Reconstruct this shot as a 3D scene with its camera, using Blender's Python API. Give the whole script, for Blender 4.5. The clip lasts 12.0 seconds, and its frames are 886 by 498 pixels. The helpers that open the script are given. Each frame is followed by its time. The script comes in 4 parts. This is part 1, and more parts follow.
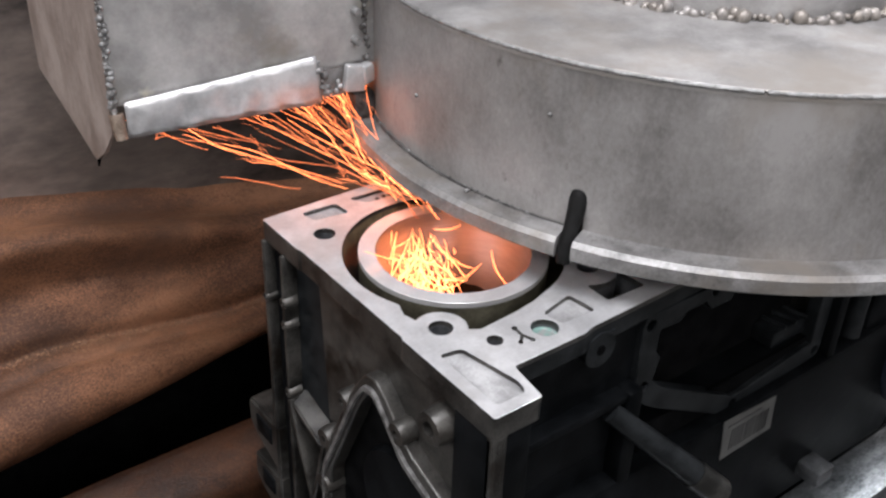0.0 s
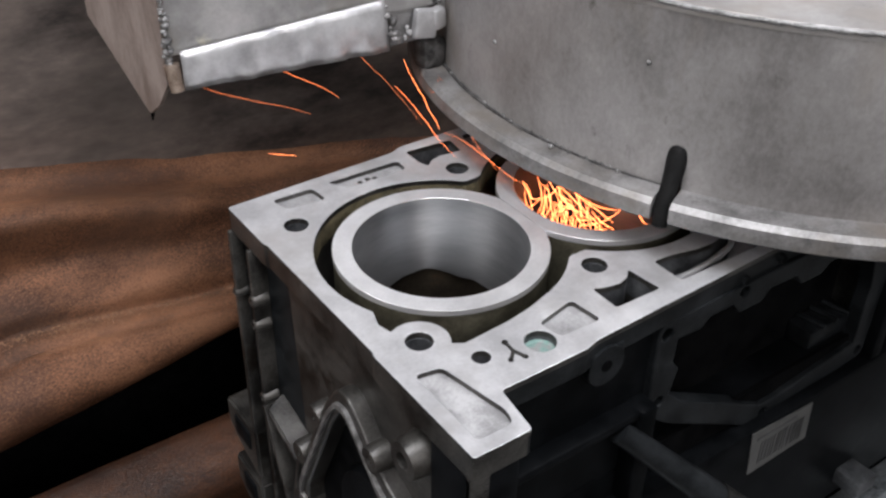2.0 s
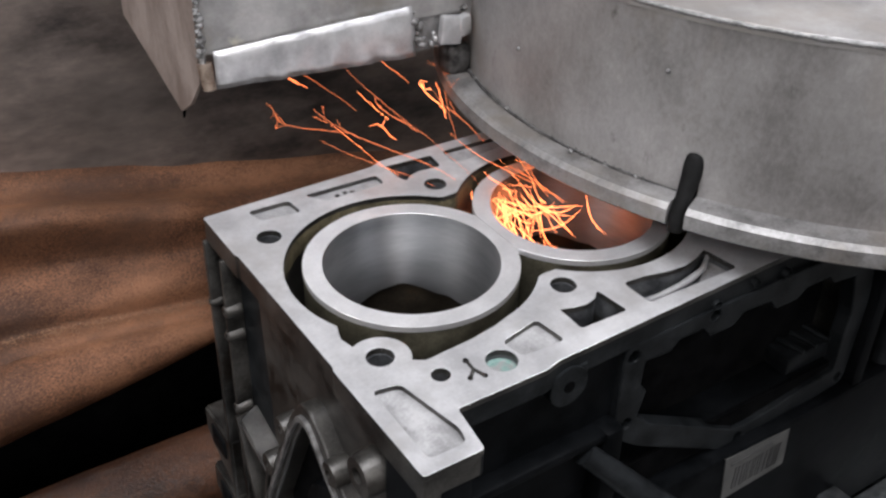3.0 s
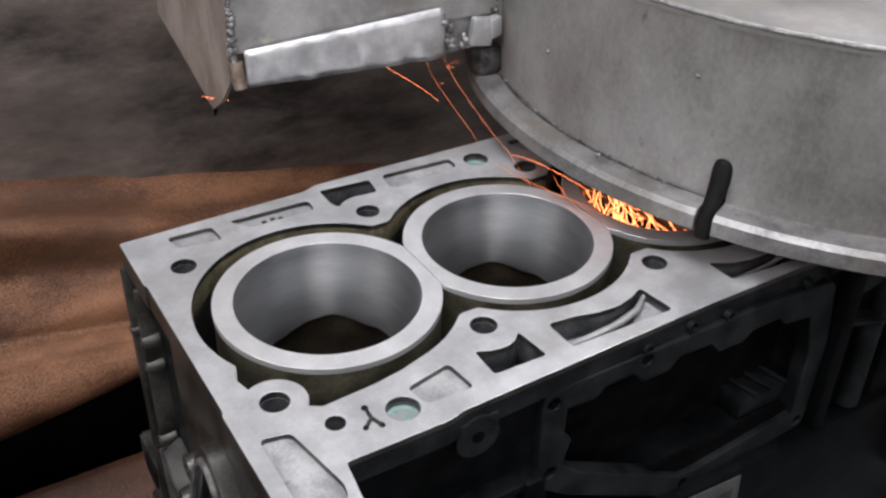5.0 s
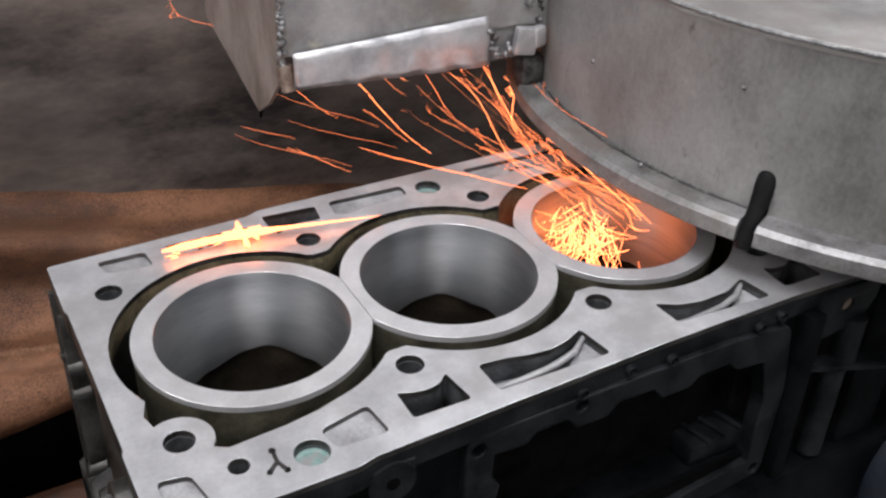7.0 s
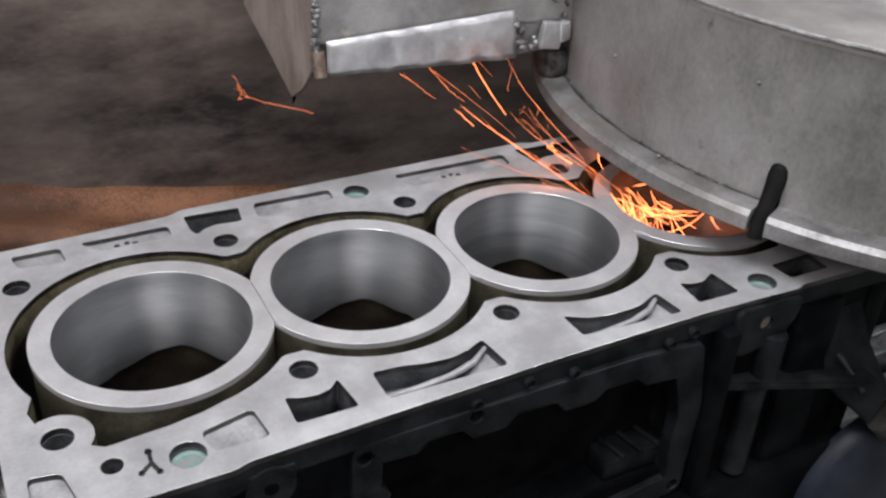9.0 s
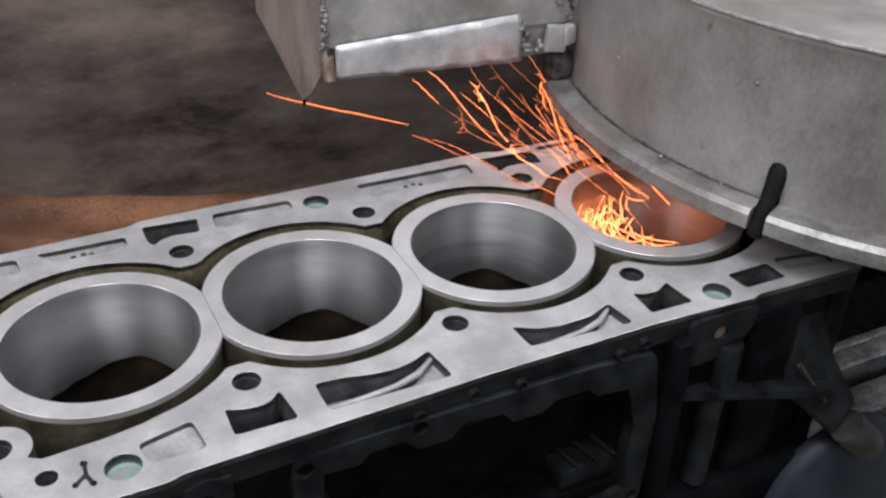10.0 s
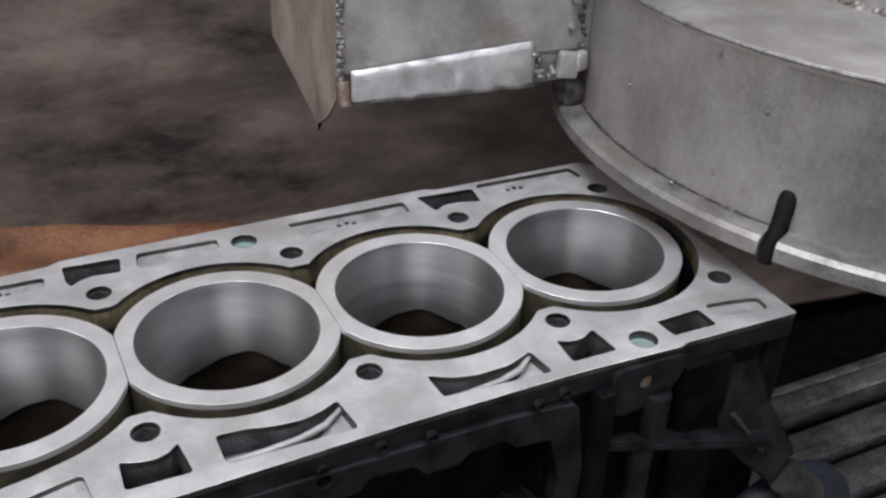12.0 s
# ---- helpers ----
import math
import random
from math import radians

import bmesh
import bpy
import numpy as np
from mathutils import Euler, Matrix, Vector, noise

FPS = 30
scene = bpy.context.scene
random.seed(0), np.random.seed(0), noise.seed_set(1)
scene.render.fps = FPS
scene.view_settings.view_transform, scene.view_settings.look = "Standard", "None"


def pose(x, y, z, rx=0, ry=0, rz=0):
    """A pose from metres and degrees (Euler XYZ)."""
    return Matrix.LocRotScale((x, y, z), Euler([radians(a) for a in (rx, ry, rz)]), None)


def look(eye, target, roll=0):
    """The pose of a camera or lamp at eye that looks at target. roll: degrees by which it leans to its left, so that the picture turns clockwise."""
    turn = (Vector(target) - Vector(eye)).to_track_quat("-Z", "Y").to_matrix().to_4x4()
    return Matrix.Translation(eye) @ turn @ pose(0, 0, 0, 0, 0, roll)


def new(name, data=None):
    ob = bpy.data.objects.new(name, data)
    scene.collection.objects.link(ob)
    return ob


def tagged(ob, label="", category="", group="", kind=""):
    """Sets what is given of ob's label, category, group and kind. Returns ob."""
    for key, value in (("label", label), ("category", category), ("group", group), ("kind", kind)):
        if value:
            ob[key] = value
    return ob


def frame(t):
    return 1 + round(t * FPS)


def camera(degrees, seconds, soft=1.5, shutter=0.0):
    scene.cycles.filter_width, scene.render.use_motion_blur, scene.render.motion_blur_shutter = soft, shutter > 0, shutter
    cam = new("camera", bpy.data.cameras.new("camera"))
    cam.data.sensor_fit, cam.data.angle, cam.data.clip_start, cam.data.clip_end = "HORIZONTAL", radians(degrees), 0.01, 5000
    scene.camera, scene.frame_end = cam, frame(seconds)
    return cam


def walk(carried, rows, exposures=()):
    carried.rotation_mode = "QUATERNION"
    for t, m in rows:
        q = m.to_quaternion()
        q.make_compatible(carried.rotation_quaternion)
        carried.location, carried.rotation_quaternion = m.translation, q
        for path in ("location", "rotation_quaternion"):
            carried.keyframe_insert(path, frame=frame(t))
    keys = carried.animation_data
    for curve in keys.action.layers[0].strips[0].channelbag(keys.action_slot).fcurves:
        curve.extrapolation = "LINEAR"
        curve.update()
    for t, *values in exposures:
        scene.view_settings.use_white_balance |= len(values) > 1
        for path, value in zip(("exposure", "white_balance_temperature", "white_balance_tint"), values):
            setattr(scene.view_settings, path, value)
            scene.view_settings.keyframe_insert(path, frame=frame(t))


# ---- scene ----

DECK = 1.10            # height of the ground deck of the block above the workshop floor
UP = Matrix.Translation((0, 0, DECK))

cam = camera(47.57, 12.0, soft=2.5)
# seconds, place relative to the middle of the first bore, yaw, pitch, roll
PATH = [
    (0.0, -0.2977, -0.3728, 0.2899, -37.91, -31.28, 2.07),
    (0.5, -0.2802, -0.3654, 0.2882, -37.08, -31.48, 0.82),
    (1.0, -0.2614, -0.3579, 0.2829, -37.28, -32.32, 0.79),
    (1.5, -0.2476, -0.3463, 0.2790, -36.27, -33.29, 0.36),
    (2.0, -0.2346, -0.3307, 0.2719, -35.47, -34.12, 0.87),
    (2.5, -0.2247, -0.3332, 0.2762, -34.47, -33.83, 1.26),
    (3.0, -0.2142, -0.3428, 0.2741, -34.12, -33.49, 1.59),
    (5.0, -0.1525, -0.3460, 0.2754, -31.77, -33.60, 1.36),
    (5.5, -0.1408, -0.3437, 0.2776, -31.66, -32.73, 1.84),
    (6.0, -0.1314, -0.3441, 0.2778, -31.27, -32.67, 1.91),
    (6.5, -0.1218, -0.3465, 0.2776, -30.48, -32.78, 2.15),
    (7.0, -0.1073, -0.3486, 0.2742, -30.28, -32.86, 2.06),
    (9.0, -0.0592, -0.3710, 0.2762, -28.77, -32.73, 2.97),
    (9.5, -0.0416, -0.3765, 0.2773, -28.16, -32.77, 2.52),
    (10.0, -0.0296, -0.3843, 0.2797, -27.49, -32.49, 2.12),
    (10.5, -0.0096, -0.3840, 0.2798, -28.25, -32.50, 2.08),
    (11.0, 0.0045, -0.3819, 0.2790, -28.36, -32.46, 2.08),
    (11.5, 0.0142, -0.3802, 0.2835, -28.02, -32.06, 2.13),
    (12.0, 0.0159, -0.3881, 0.2863, -26.87, -31.53, 2.23),
]
walk(cam, [(t, UP @ pose(x, y, z, 90 + pitch, 0, yaw) @ pose(0, 0, 0, 0, 0, roll)) for t, x, y, z, yaw, pitch, roll in PATH], [(0.0, 0.52), (0.5, 0.36), (1.0, 0.34), (2.5, 0.33), (5.0, 0.24), (7.0, 0.12), (9.5, 0.13), (12.0, 0.12)])

# travel of the grinding head along the block: seconds, metres
TRAVEL = [
    (0.0, -0.1867),
    (0.5, -0.1717),
    (1.0, -0.1575),
    (1.5, -0.1435),
    (2.0, -0.1292),
    (2.5, -0.1146),
    (3.0, -0.1006),
    (5.0, -0.0431),
    (5.5, -0.0287),
    (6.0, -0.0142),
    (6.5, 0.0000),
    (7.0, 0.0146),
    (9.0, 0.0740),
    (9.5, 0.0882),
    (10.0, 0.1025),
    (10.5, 0.1170),
    (11.0, 0.1315),
    (11.5, 0.1462),
    (12.0, 0.1521),
]
FEED = Vector((1.0, -0.0245, 0.0))

# ---------------------------------------------------------------- light
world = bpy.data.worlds.new("workshop_daylight")
world.use_nodes = True
scene.world = world
wn = world.node_tree.nodes
sky = wn.new("ShaderNodeTexSky")
sky.sky_type, sky.sun_disc, sky.sun_elevation, sky.sun_rotation = "NISHITA", False, radians(35), radians(190)
world.node_tree.links.new(sky.outputs[0], wn["Background"].inputs[0])
wn["Background"].inputs[1].default_value = 0.1
scene.view_settings.exposure = 0.0


def window_light(name, eye, target, width, height, power, colour):
    lamp = bpy.data.lights.new(name, "AREA")
    lamp.shape, lamp.size, lamp.size_y, lamp.energy, lamp.color = "RECTANGLE", width, height, power, colour
    new(name, lamp).matrix_world = look(eye, target)


window_light("skylight", (-0.50, -0.50, 3.58), (0.12, 0.0, 1.1), 1.4, 1.3, 66, (0.96, 0.957, 1.0))
window_light("east_skylight", (1.95, -0.25, 3.58), (0.12, 0.0, 1.1), 0.7, 1.3, 38, (0.96, 0.957, 1.0))
window_light("window_light", (-0.85, -2.5, 2.75), (0.1, 0.0, 1.1), 1.5, 1.1, 17, (1.0, 0.955, 0.975))
window_light("second_window_light", (1.45, -2.5, 2.75), (0.1, 0.0, 1.1), 1.1, 1.1, 8, (1.0, 0.955, 0.975))
window_light("side_window_light", (-2.4, 0.1, 2.75), (0.0, 0.1, 1.1), 1.5, 1.1, 24, (1.0, 0.945, 0.93))


# ---------------------------------------------------------------- materials
def surface(name, dark, light, rough=0.5, metal=0.0, scale=30.0, grain=400.0, bump=0.15, stretch=(1, 1, 1), spots=None, spot_scale=60.0, spot_amount=0.62, rough_var=0.15, relief=0.0006, gloss=0.5, stain=None, stain_scale=10.0, grain_mix=0.35):
    """A worn surface: colour between two tones by a broad and a fine noise, spots of a third tone, uneven gloss, fine relief."""
    m = bpy.data.materials.new(name)
    m.use_nodes = True
    t, n = m.node_tree, m.node_tree.nodes
    bsdf = n["Principled BSDF"]
    co = n.new("ShaderNodeTexCoord")
    mp = n.new("ShaderNodeMapping")
    mp.inputs["Scale"].default_value = stretch
    t.links.new(co.outputs["Object"], mp.inputs[0])

    def noise_at(s, detail=4.0):
        k = n.new("ShaderNodeTexNoise")
        k.inputs["Scale"].default_value, k.inputs["Detail"].default_value, k.inputs["Roughness"].default_value = s, detail, 0.66
        t.links.new(mp.outputs[0], k.inputs["Vector"])
        return k.outputs["Fac"]

    def mixed(fac, a, b):
        k = n.new("ShaderNodeMix")
        k.data_type = "RGBA"
        t.links.new(fac, k.inputs[0])
        for socket, v in ((k.inputs[6], a), (k.inputs[7], b)):
            if isinstance(v, tuple):
                socket.default_value = (*v, 1)
            else:
                t.links.new(v, socket)
        return k.outputs[2]

    def stepped(fac, lo, hi):
        k = n.new("ShaderNodeMapRange")
        k.inputs[1].default_value, k.inputs[2].default_value = lo, hi
        t.links.new(fac, k.inputs[0])
        return k.outputs[0]

    broad, fine = noise_at(scale), noise_at(grain, 2.0)
    half = n.new("ShaderNodeMath")
    half.operation = "MULTIPLY_ADD"
    half.inputs[1].default_value, half.inputs[2].default_value = grain_mix, 0.175 - grain_mix / 2
    t.links.new(fine, half.inputs[0])
    both = n.new("ShaderNodeMath")
    both.operation = "ADD"
    t.links.new(broad, both.inputs[0])
    t.links.new(half.outputs[0], both.inputs[1])
    col = mixed(stepped(both.outputs[0], 0.53, 0.83), dark, light)
    if stain:
        col = mixed(stepped(noise_at(stain_scale, 5.0), 0.48, 0.66), col, stain)
    if spots:
        col = mixed(stepped(noise_at(spot_scale, 6.0), spot_amount, spot_amount + 0.12), col, spots)
    if isinstance(col, tuple):
        bsdf.inputs["Base Color"].default_value = (*col, 1)
    else:
        t.links.new(col, bsdf.inputs["Base Color"])
    rr = n.new("ShaderNodeMapRange")
    rr.inputs[3].default_value, rr.inputs[4].default_value = max(0.05, rough - rough_var), min(1, rough + rough_var)
    t.links.new(broad, rr.inputs[0])
    t.links.new(rr.outputs[0], bsdf.inputs["Roughness"])
    bsdf.inputs["Metallic"].default_value = metal
    bsdf.inputs["Specular IOR Level"].default_value = gloss
    bp = n.new("ShaderNodeBump")
    bp.inputs["Strength"].default_value, bp.inputs["Distance"].default_value = bump, relief
    t.links.new(both.outputs[0], bp.inputs["Height"])
    t.links.new(bp.outputs[0], bsdf.inputs["Normal"])
    return m


def glow(name, colour, strength):
    m = bpy.data.materials.new(name)
    m.use_nodes = True
    b = m.node_tree.nodes["Principled BSDF"]
    b.inputs["Base Color"].default_value = (0.05, 0.02, 0.01, 1)
    b.inputs["Emission Color"].default_value, b.inputs["Emission Strength"].default_value = (*colour, 1), strength
    return m


DECK_METAL = surface("ground_aluminium", (0.47, 0.47, 0.48), (0.72, 0.72, 0.73), 0.38, 0.6, 28, 700, 0.08, (1, 1, 1), (0.27, 0.262, 0.258), 44, 0.67, 0.12, 0.0006, 0.5, (0.46, 0.45, 0.445), 16, 0.2)
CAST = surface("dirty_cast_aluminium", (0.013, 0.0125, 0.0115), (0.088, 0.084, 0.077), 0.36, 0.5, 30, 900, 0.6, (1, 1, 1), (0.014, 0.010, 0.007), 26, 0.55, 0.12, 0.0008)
# near-black casting: the shade of the block's near side is in the colour
CAST_DARK = surface("shade_dark_casting", (0.0018, 0.0021, 0.0024), (0.0064, 0.0071, 0.0080), 0.42, 0.0, 45, 900, 0.5, (1, 1, 1), (0.008, 0.0080, 0.0080), 50, 0.70, 0.12, 0.0006, 0.03)
POCKET = surface("rough_cast_pocket", (0.25, 0.248, 0.25), (0.45, 0.447, 0.45), 0.55, 0.4, 60, 900, 0.6, (1, 1, 1), (0.17, 0.165, 0.16), 70, 0.62)
# cast grey darkened for the shade inside pockets and bolt holes
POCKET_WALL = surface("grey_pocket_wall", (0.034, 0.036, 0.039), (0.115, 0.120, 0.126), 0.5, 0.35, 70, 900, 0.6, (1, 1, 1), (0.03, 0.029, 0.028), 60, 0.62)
LINER_TOP = surface("fresh_ground_steel", (0.80, 0.80, 0.81), (0.96, 0.96, 0.97), 0.34, 0.75, 40, 800, 0.06)
LINER_SIDE = surface("stained_liner_side", (0.045, 0.040, 0.028), (0.13, 0.12, 0.085), 0.5, 0.4, 60, 700, 0.3, (1, 1, 1), (0.03, 0.022, 0.014), 40, 0.6)
BORE = surface("honed_bore", (0.34, 0.35, 0.36), (0.53, 0.54, 0.55), 0.47, 0.95, 10, 260, 0.07, (1, 1, 5), (0.33, 0.32, 0.31), 14, 0.70, 0.03, 0.0002, 0.5, None, 10, 0.12)
JACKET = surface("stained_jacket_wall", (0.06, 0.053, 0.032), (0.25, 0.215, 0.13), 0.55, 0.25, 60, 600, 0.4, (1, 1, 1), (0.035, 0.027, 0.016), 40, 0.57)
DRUM = surface("dull_welded_steel", (0.165, 0.156, 0.150), (0.375, 0.363, 0.356), 0.44, 0.5, 10, 420, 0.14, (1, 1, 0.7), (0.082, 0.074, 0.067), 50, 0.645, 0.16, 0.0006, 0.5, (0.245, 0.213, 0.178), 7, 0.22)
DRUM_TOP = surface("pale_steel_plate", (0.20, 0.194, 0.19), (0.42, 0.411, 0.405), 0.48, 0.45, 18, 500, 0.12, (1, 1, 1), (0.15, 0.14, 0.135), 66, 0.67, 0.15, 0.0006, 0.5, (0.28, 0.255, 0.23), 10, 0.16)
RIM = surface("worn_steel_rim", (0.12, 0.117, 0.115), (0.34, 0.334, 0.33), 0.44, 0.5, 34, 600, 0.2, (1, 1, 1), (0.075, 0.07, 0.066), 60, 0.61, 0.14, 0.0006, 0.4, (0.20, 0.18, 0.16), 16, 0.25)
WELD = surface("weld_bead_metal", (0.12, 0.118, 0.115), (0.30, 0.298, 0.295), 0.5, 0.4, 150, 900, 0.5)
SHEET = surface("bare_sheet_steel", (0.25, 0.245, 0.24), (0.50, 0.49, 0.48), 0.40, 0.45, 20, 500, 0.12, (1, 1, 1), (0.66, 0.62, 0.48), 24, 0.63, 0.15, 0.0006, 0.5, (0.25, 0.225, 0.185), 14, 0.14)
FLAP = surface("bright_bent_strip", (0.42, 0.42, 0.425), (0.66, 0.66, 0.665), 0.36, 0.6, 46, 600, 0.3, (1, 1, 1), (0.30, 0.30, 0.30), 70, 0.66, 0.12, 0.0008, 0.5, None, 10, 0.15)
PANEL = surface("heat_tinted_sheet", (0.20, 0.158, 0.136), (0.36, 0.305, 0.275), 0.5, 0.25, 30, 420, 0.2, (1, 1.5, 0.6), (0.15, 0.115, 0.095), 44, 0.66)
# mid tone of that casting, part of the side's shade painted in
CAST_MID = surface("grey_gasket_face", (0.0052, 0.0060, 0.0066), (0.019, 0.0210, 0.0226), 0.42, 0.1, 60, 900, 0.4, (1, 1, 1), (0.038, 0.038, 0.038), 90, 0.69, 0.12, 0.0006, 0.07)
# dark brown tone that paints the shade low in the bores
LOWER_BORE = surface("shade_lower_bore", (0.010, 0.008, 0.006), (0.05, 0.04, 0.028), 0.4, 0.2, 30, 500, 0.2, (1, 1, 1), (0.09, 0.055, 0.03), 26, 0.62)
SEAM_SOOT = surface("sooty_seam", (0.010, 0.0095, 0.009), (0.085, 0.082, 0.080), 0.55, 0.2, 160, 900, 0.6)
GRIME = surface("grimy_seam", (0.045, 0.043, 0.041), (0.17, 0.166, 0.162), 0.6, 0.3, 120, 800, 0.5)
# black for wheel and burr; as sheets it paints the shade of hollows
BLACK = surface("plain_and_shade_black", (0.002, 0.0021, 0.0023), (0.006, 0.0061, 0.0064), 0.8, 0.0, 60, 600, 0.3, (1, 1, 1), None, 60, 0.62, 0.1, 0.0006, 0.01)
RUBBER = surface("black_rubber", (0.003, 0.003, 0.003), (0.009, 0.009, 0.009), 0.7, 0.0, 90, 500, 0.5, (1, 1, 1), None, 60, 0.62, 0.1, 0.0006, 0.15)
RUST = surface("rusty_grinding_dust", (0.062, 0.026, 0.013), (0.260, 0.120, 0.062), 0.55, 0.05, 14, 900, 0.8, (0.6, 1, 1), (0.30, 0.19, 0.125), 420, 0.67, 0.12, 0.0016, 0.35, (0.052, 0.026, 0.016), 6.0, 0.9)
# darker, slightly redder copy of the rust for the lower lip
RUST_DARK = surface("darker_rust", (0.018, 0.0075, 0.004), (0.095, 0.039, 0.018), 0.42, 0.1, 16, 900, 0.8, (0.6, 1, 1), (0.24, 0.15, 0.09), 420, 0.69, 0.12, 0.0016, 0.4, (0.014, 0.008, 0.006), 11.0, 0.9)
DUST = surface("loose_rust_grains", (0.05, 0.026, 0.015), (0.36, 0.20, 0.11), 0.6, 0.2, 500, 1500, 0.2)
SOOT_WALL = surface("soot_stained_guard", (0.032, 0.027, 0.025), (0.265, 0.215, 0.188), 0.5, 0.1, 6, 200, 0.5, (0.6, 1, 1.5), (0.22, 0.185, 0.165), 16, 0.66, 0.16, 0.0010, 0.5, (0.062, 0.053, 0.047), 5, 0.12)
TABLE = surface("oily_machine_table", (0.10, 0.112, 0.12), (0.40, 0.425, 0.44), 0.33, 0.65, 45, 700, 0.2, (0.5, 1, 1), (0.015, 0.015, 0.015), 130, 0.62, 0.15, 0.0006, 0.5, (0.16, 0.17, 0.175), 22, 0.5)
FLOOR = surface("workshop_concrete", (0.10, 0.10, 0.095), (0.2, 0.195, 0.185), 0.8, 0.0, 3, 60, 0.3)
WALL = surface("workshop_plaster", (0.33, 0.33, 0.32), (0.45, 0.45, 0.44), 0.9, 0.0, 2, 50, 0.2)
PIN = surface("burnt_copper_pin", (0.20, 0.15, 0.115), (0.40, 0.32, 0.26), 0.4, 0.6, 200, 900, 0.3)
PLUG = surface("green_sealant", (0.12, 0.235, 0.205), (0.26, 0.33, 0.31), 0.5, 0.0, 300, 900, 0.2, (1, 1, 1), (0.24, 0.24, 0.235), 160, 0.48)
PAPER = surface("white_paper_label", (0.05, 0.05, 0.048), (0.085, 0.085, 0.082), 0.7, 0.0, 60, 700, 0.1)
INK = surface("black_ink", (0.03, 0.03, 0.03), (0.06, 0.06, 0.06), 0.6)
BLUE = surface("dark_blue_paint", (0.008, 0.011, 0.018), (0.022, 0.027, 0.038), 0.45, 0.0, 30, 400, 0.2, (1, 1, 1), None, 60, 0.62, 0.1, 0.0006, 0.25)
SPARK = glow("hot_spark", (1.0, 0.21, 0.066), 4.4)
SPARK_DIM = glow("cooling_spark", (1.0, 0.23, 0.080), 1.6)
SPARK_HOT = glow("white_hot_spark", (1.0, 0.23, 0.075), 6.4)
# the bores are honed round and round, which draws their highlights out upright
lay = BORE.node_tree.nodes.new("ShaderNodeTangent")
lay.direction_type, lay.axis = "RADIAL", "Z"
BORE.node_tree.links.new(lay.outputs[0], BORE.node_tree.nodes["Principled BSDF"].inputs["Tangent"])
BORE.node_tree.nodes["Principled BSDF"].inputs["Anisotropic"].default_value = 0.88
BORE.node_tree.nodes["Principled BSDF"].inputs["Anisotropic Rotation"].default_value = 0.25


BORE_SCRATCHED = BORE.copy()
BORE_SCRATCHED.name = "ring_scratched_bore"
for node in BORE_SCRATCHED.node_tree.nodes:
    if node.type == "MAPPING":
        node.inputs["Scale"].default_value = (0.5, 0.5, 9)
    if node.type == "BUMP":
        node.inputs["Strength"].default_value, node.inputs["Distance"].default_value = 0.35, 0.0003


# ---------------------------------------------------------------- mesh tools
def linked(name, bm, material, parent=None, smooth=False):
    me = bpy.data.meshes.new(name)
    bmesh.ops.recalc_face_normals(bm, faces=bm.faces)
    bm.to_mesh(me)
    bm.free()
    return mesh_object(name, me, material, parent, smooth)


def mesh_object(name, me, material, parent=None, smooth=False):
    me.materials.clear()
    for m in material if isinstance(material, (list, tuple)) else [material]:
        me.materials.append(m)
    me.polygons.foreach_set("use_smooth", [True] * len(me.polygons))
    me.set_sharp_from_angle(angle=radians(60 if smooth else 30))
    ob = new(name, me)
    ob.parent = parent
    return ob


def part(name, bm, material, parent, label="", smooth=False):
    ob = linked(name, bm, material, parent, smooth)
    return tagged(ob, label) if label else ob


def thing(name, label, category, m=None, group=""):
    ob = new(name)
    ob.matrix_world = m if m is not None else UP
    return tagged(ob, label, category, group)


def circle(x, y, r, n=28, a0=0.0, a1=2 * math.pi, closed=True):
    k = n if closed else n - 1
    return [(x + r * math.cos(a0 + (a1 - a0) * i / k), y + r * math.sin(a0 + (a1 - a0) * i / k)) for i in range(n)]


def rounded(points, r=0.003, n=4):
    out = []
    k = len(points)
    for i in range(k):
        p, a, b = Vector(points[i]), Vector(points[i - 1]), Vector(points[(i + 1) % k])
        d = min(r, (a - p).length * 0.45, (b - p).length * 0.45)
        s, e = p + (a - p).normalized() * d, p + (b - p).normalized() * d
        out += [tuple(s.lerp(p, u).lerp(p.lerp(e, u), u)) for u in (j / n for j in range(n + 1))]
    return out


def plate_mesh(name, outline, holes, z0, z1, bevel=0.0006):
    """A flat plate with holes from z0 to z1 with slightly rounded edges."""
    cu = bpy.data.curves.new(name, "CURVE")
    cu.dimensions, cu.fill_mode = "2D", "BOTH"
    cu.extrude, cu.bevel_depth, cu.bevel_resolution = (z1 - z0) / 2 - bevel, bevel, 1
    cu.offset = -bevel
    for pts in (outline, *holes):
        sp = cu.splines.new("POLY")
        sp.points.add(len(pts) - 1)
        for q, p in zip(sp.points, pts):
            q.co = (p[0], p[1], 0, 1)
        sp.use_cyclic_u = True
    ob = bpy.data.objects.new(name, cu)
    scene.collection.objects.link(ob)
    bpy.context.view_layer.update()
    me = bpy.data.meshes.new_from_object(ob.evaluated_get(bpy.context.evaluated_depsgraph_get()))
    bpy.data.objects.remove(ob)
    bpy.data.curves.remove(cu)
    me.transform(Matrix.Translation((0, 0, (z0 + z1) / 2)))
    bm = bmesh.new()
    bm.from_mesh(me)
    bmesh.ops.remove_doubles(bm, verts=bm.verts, dist=1e-6)
    bm.to_mesh(me)
    bm.free()
    me.name = name
    return me


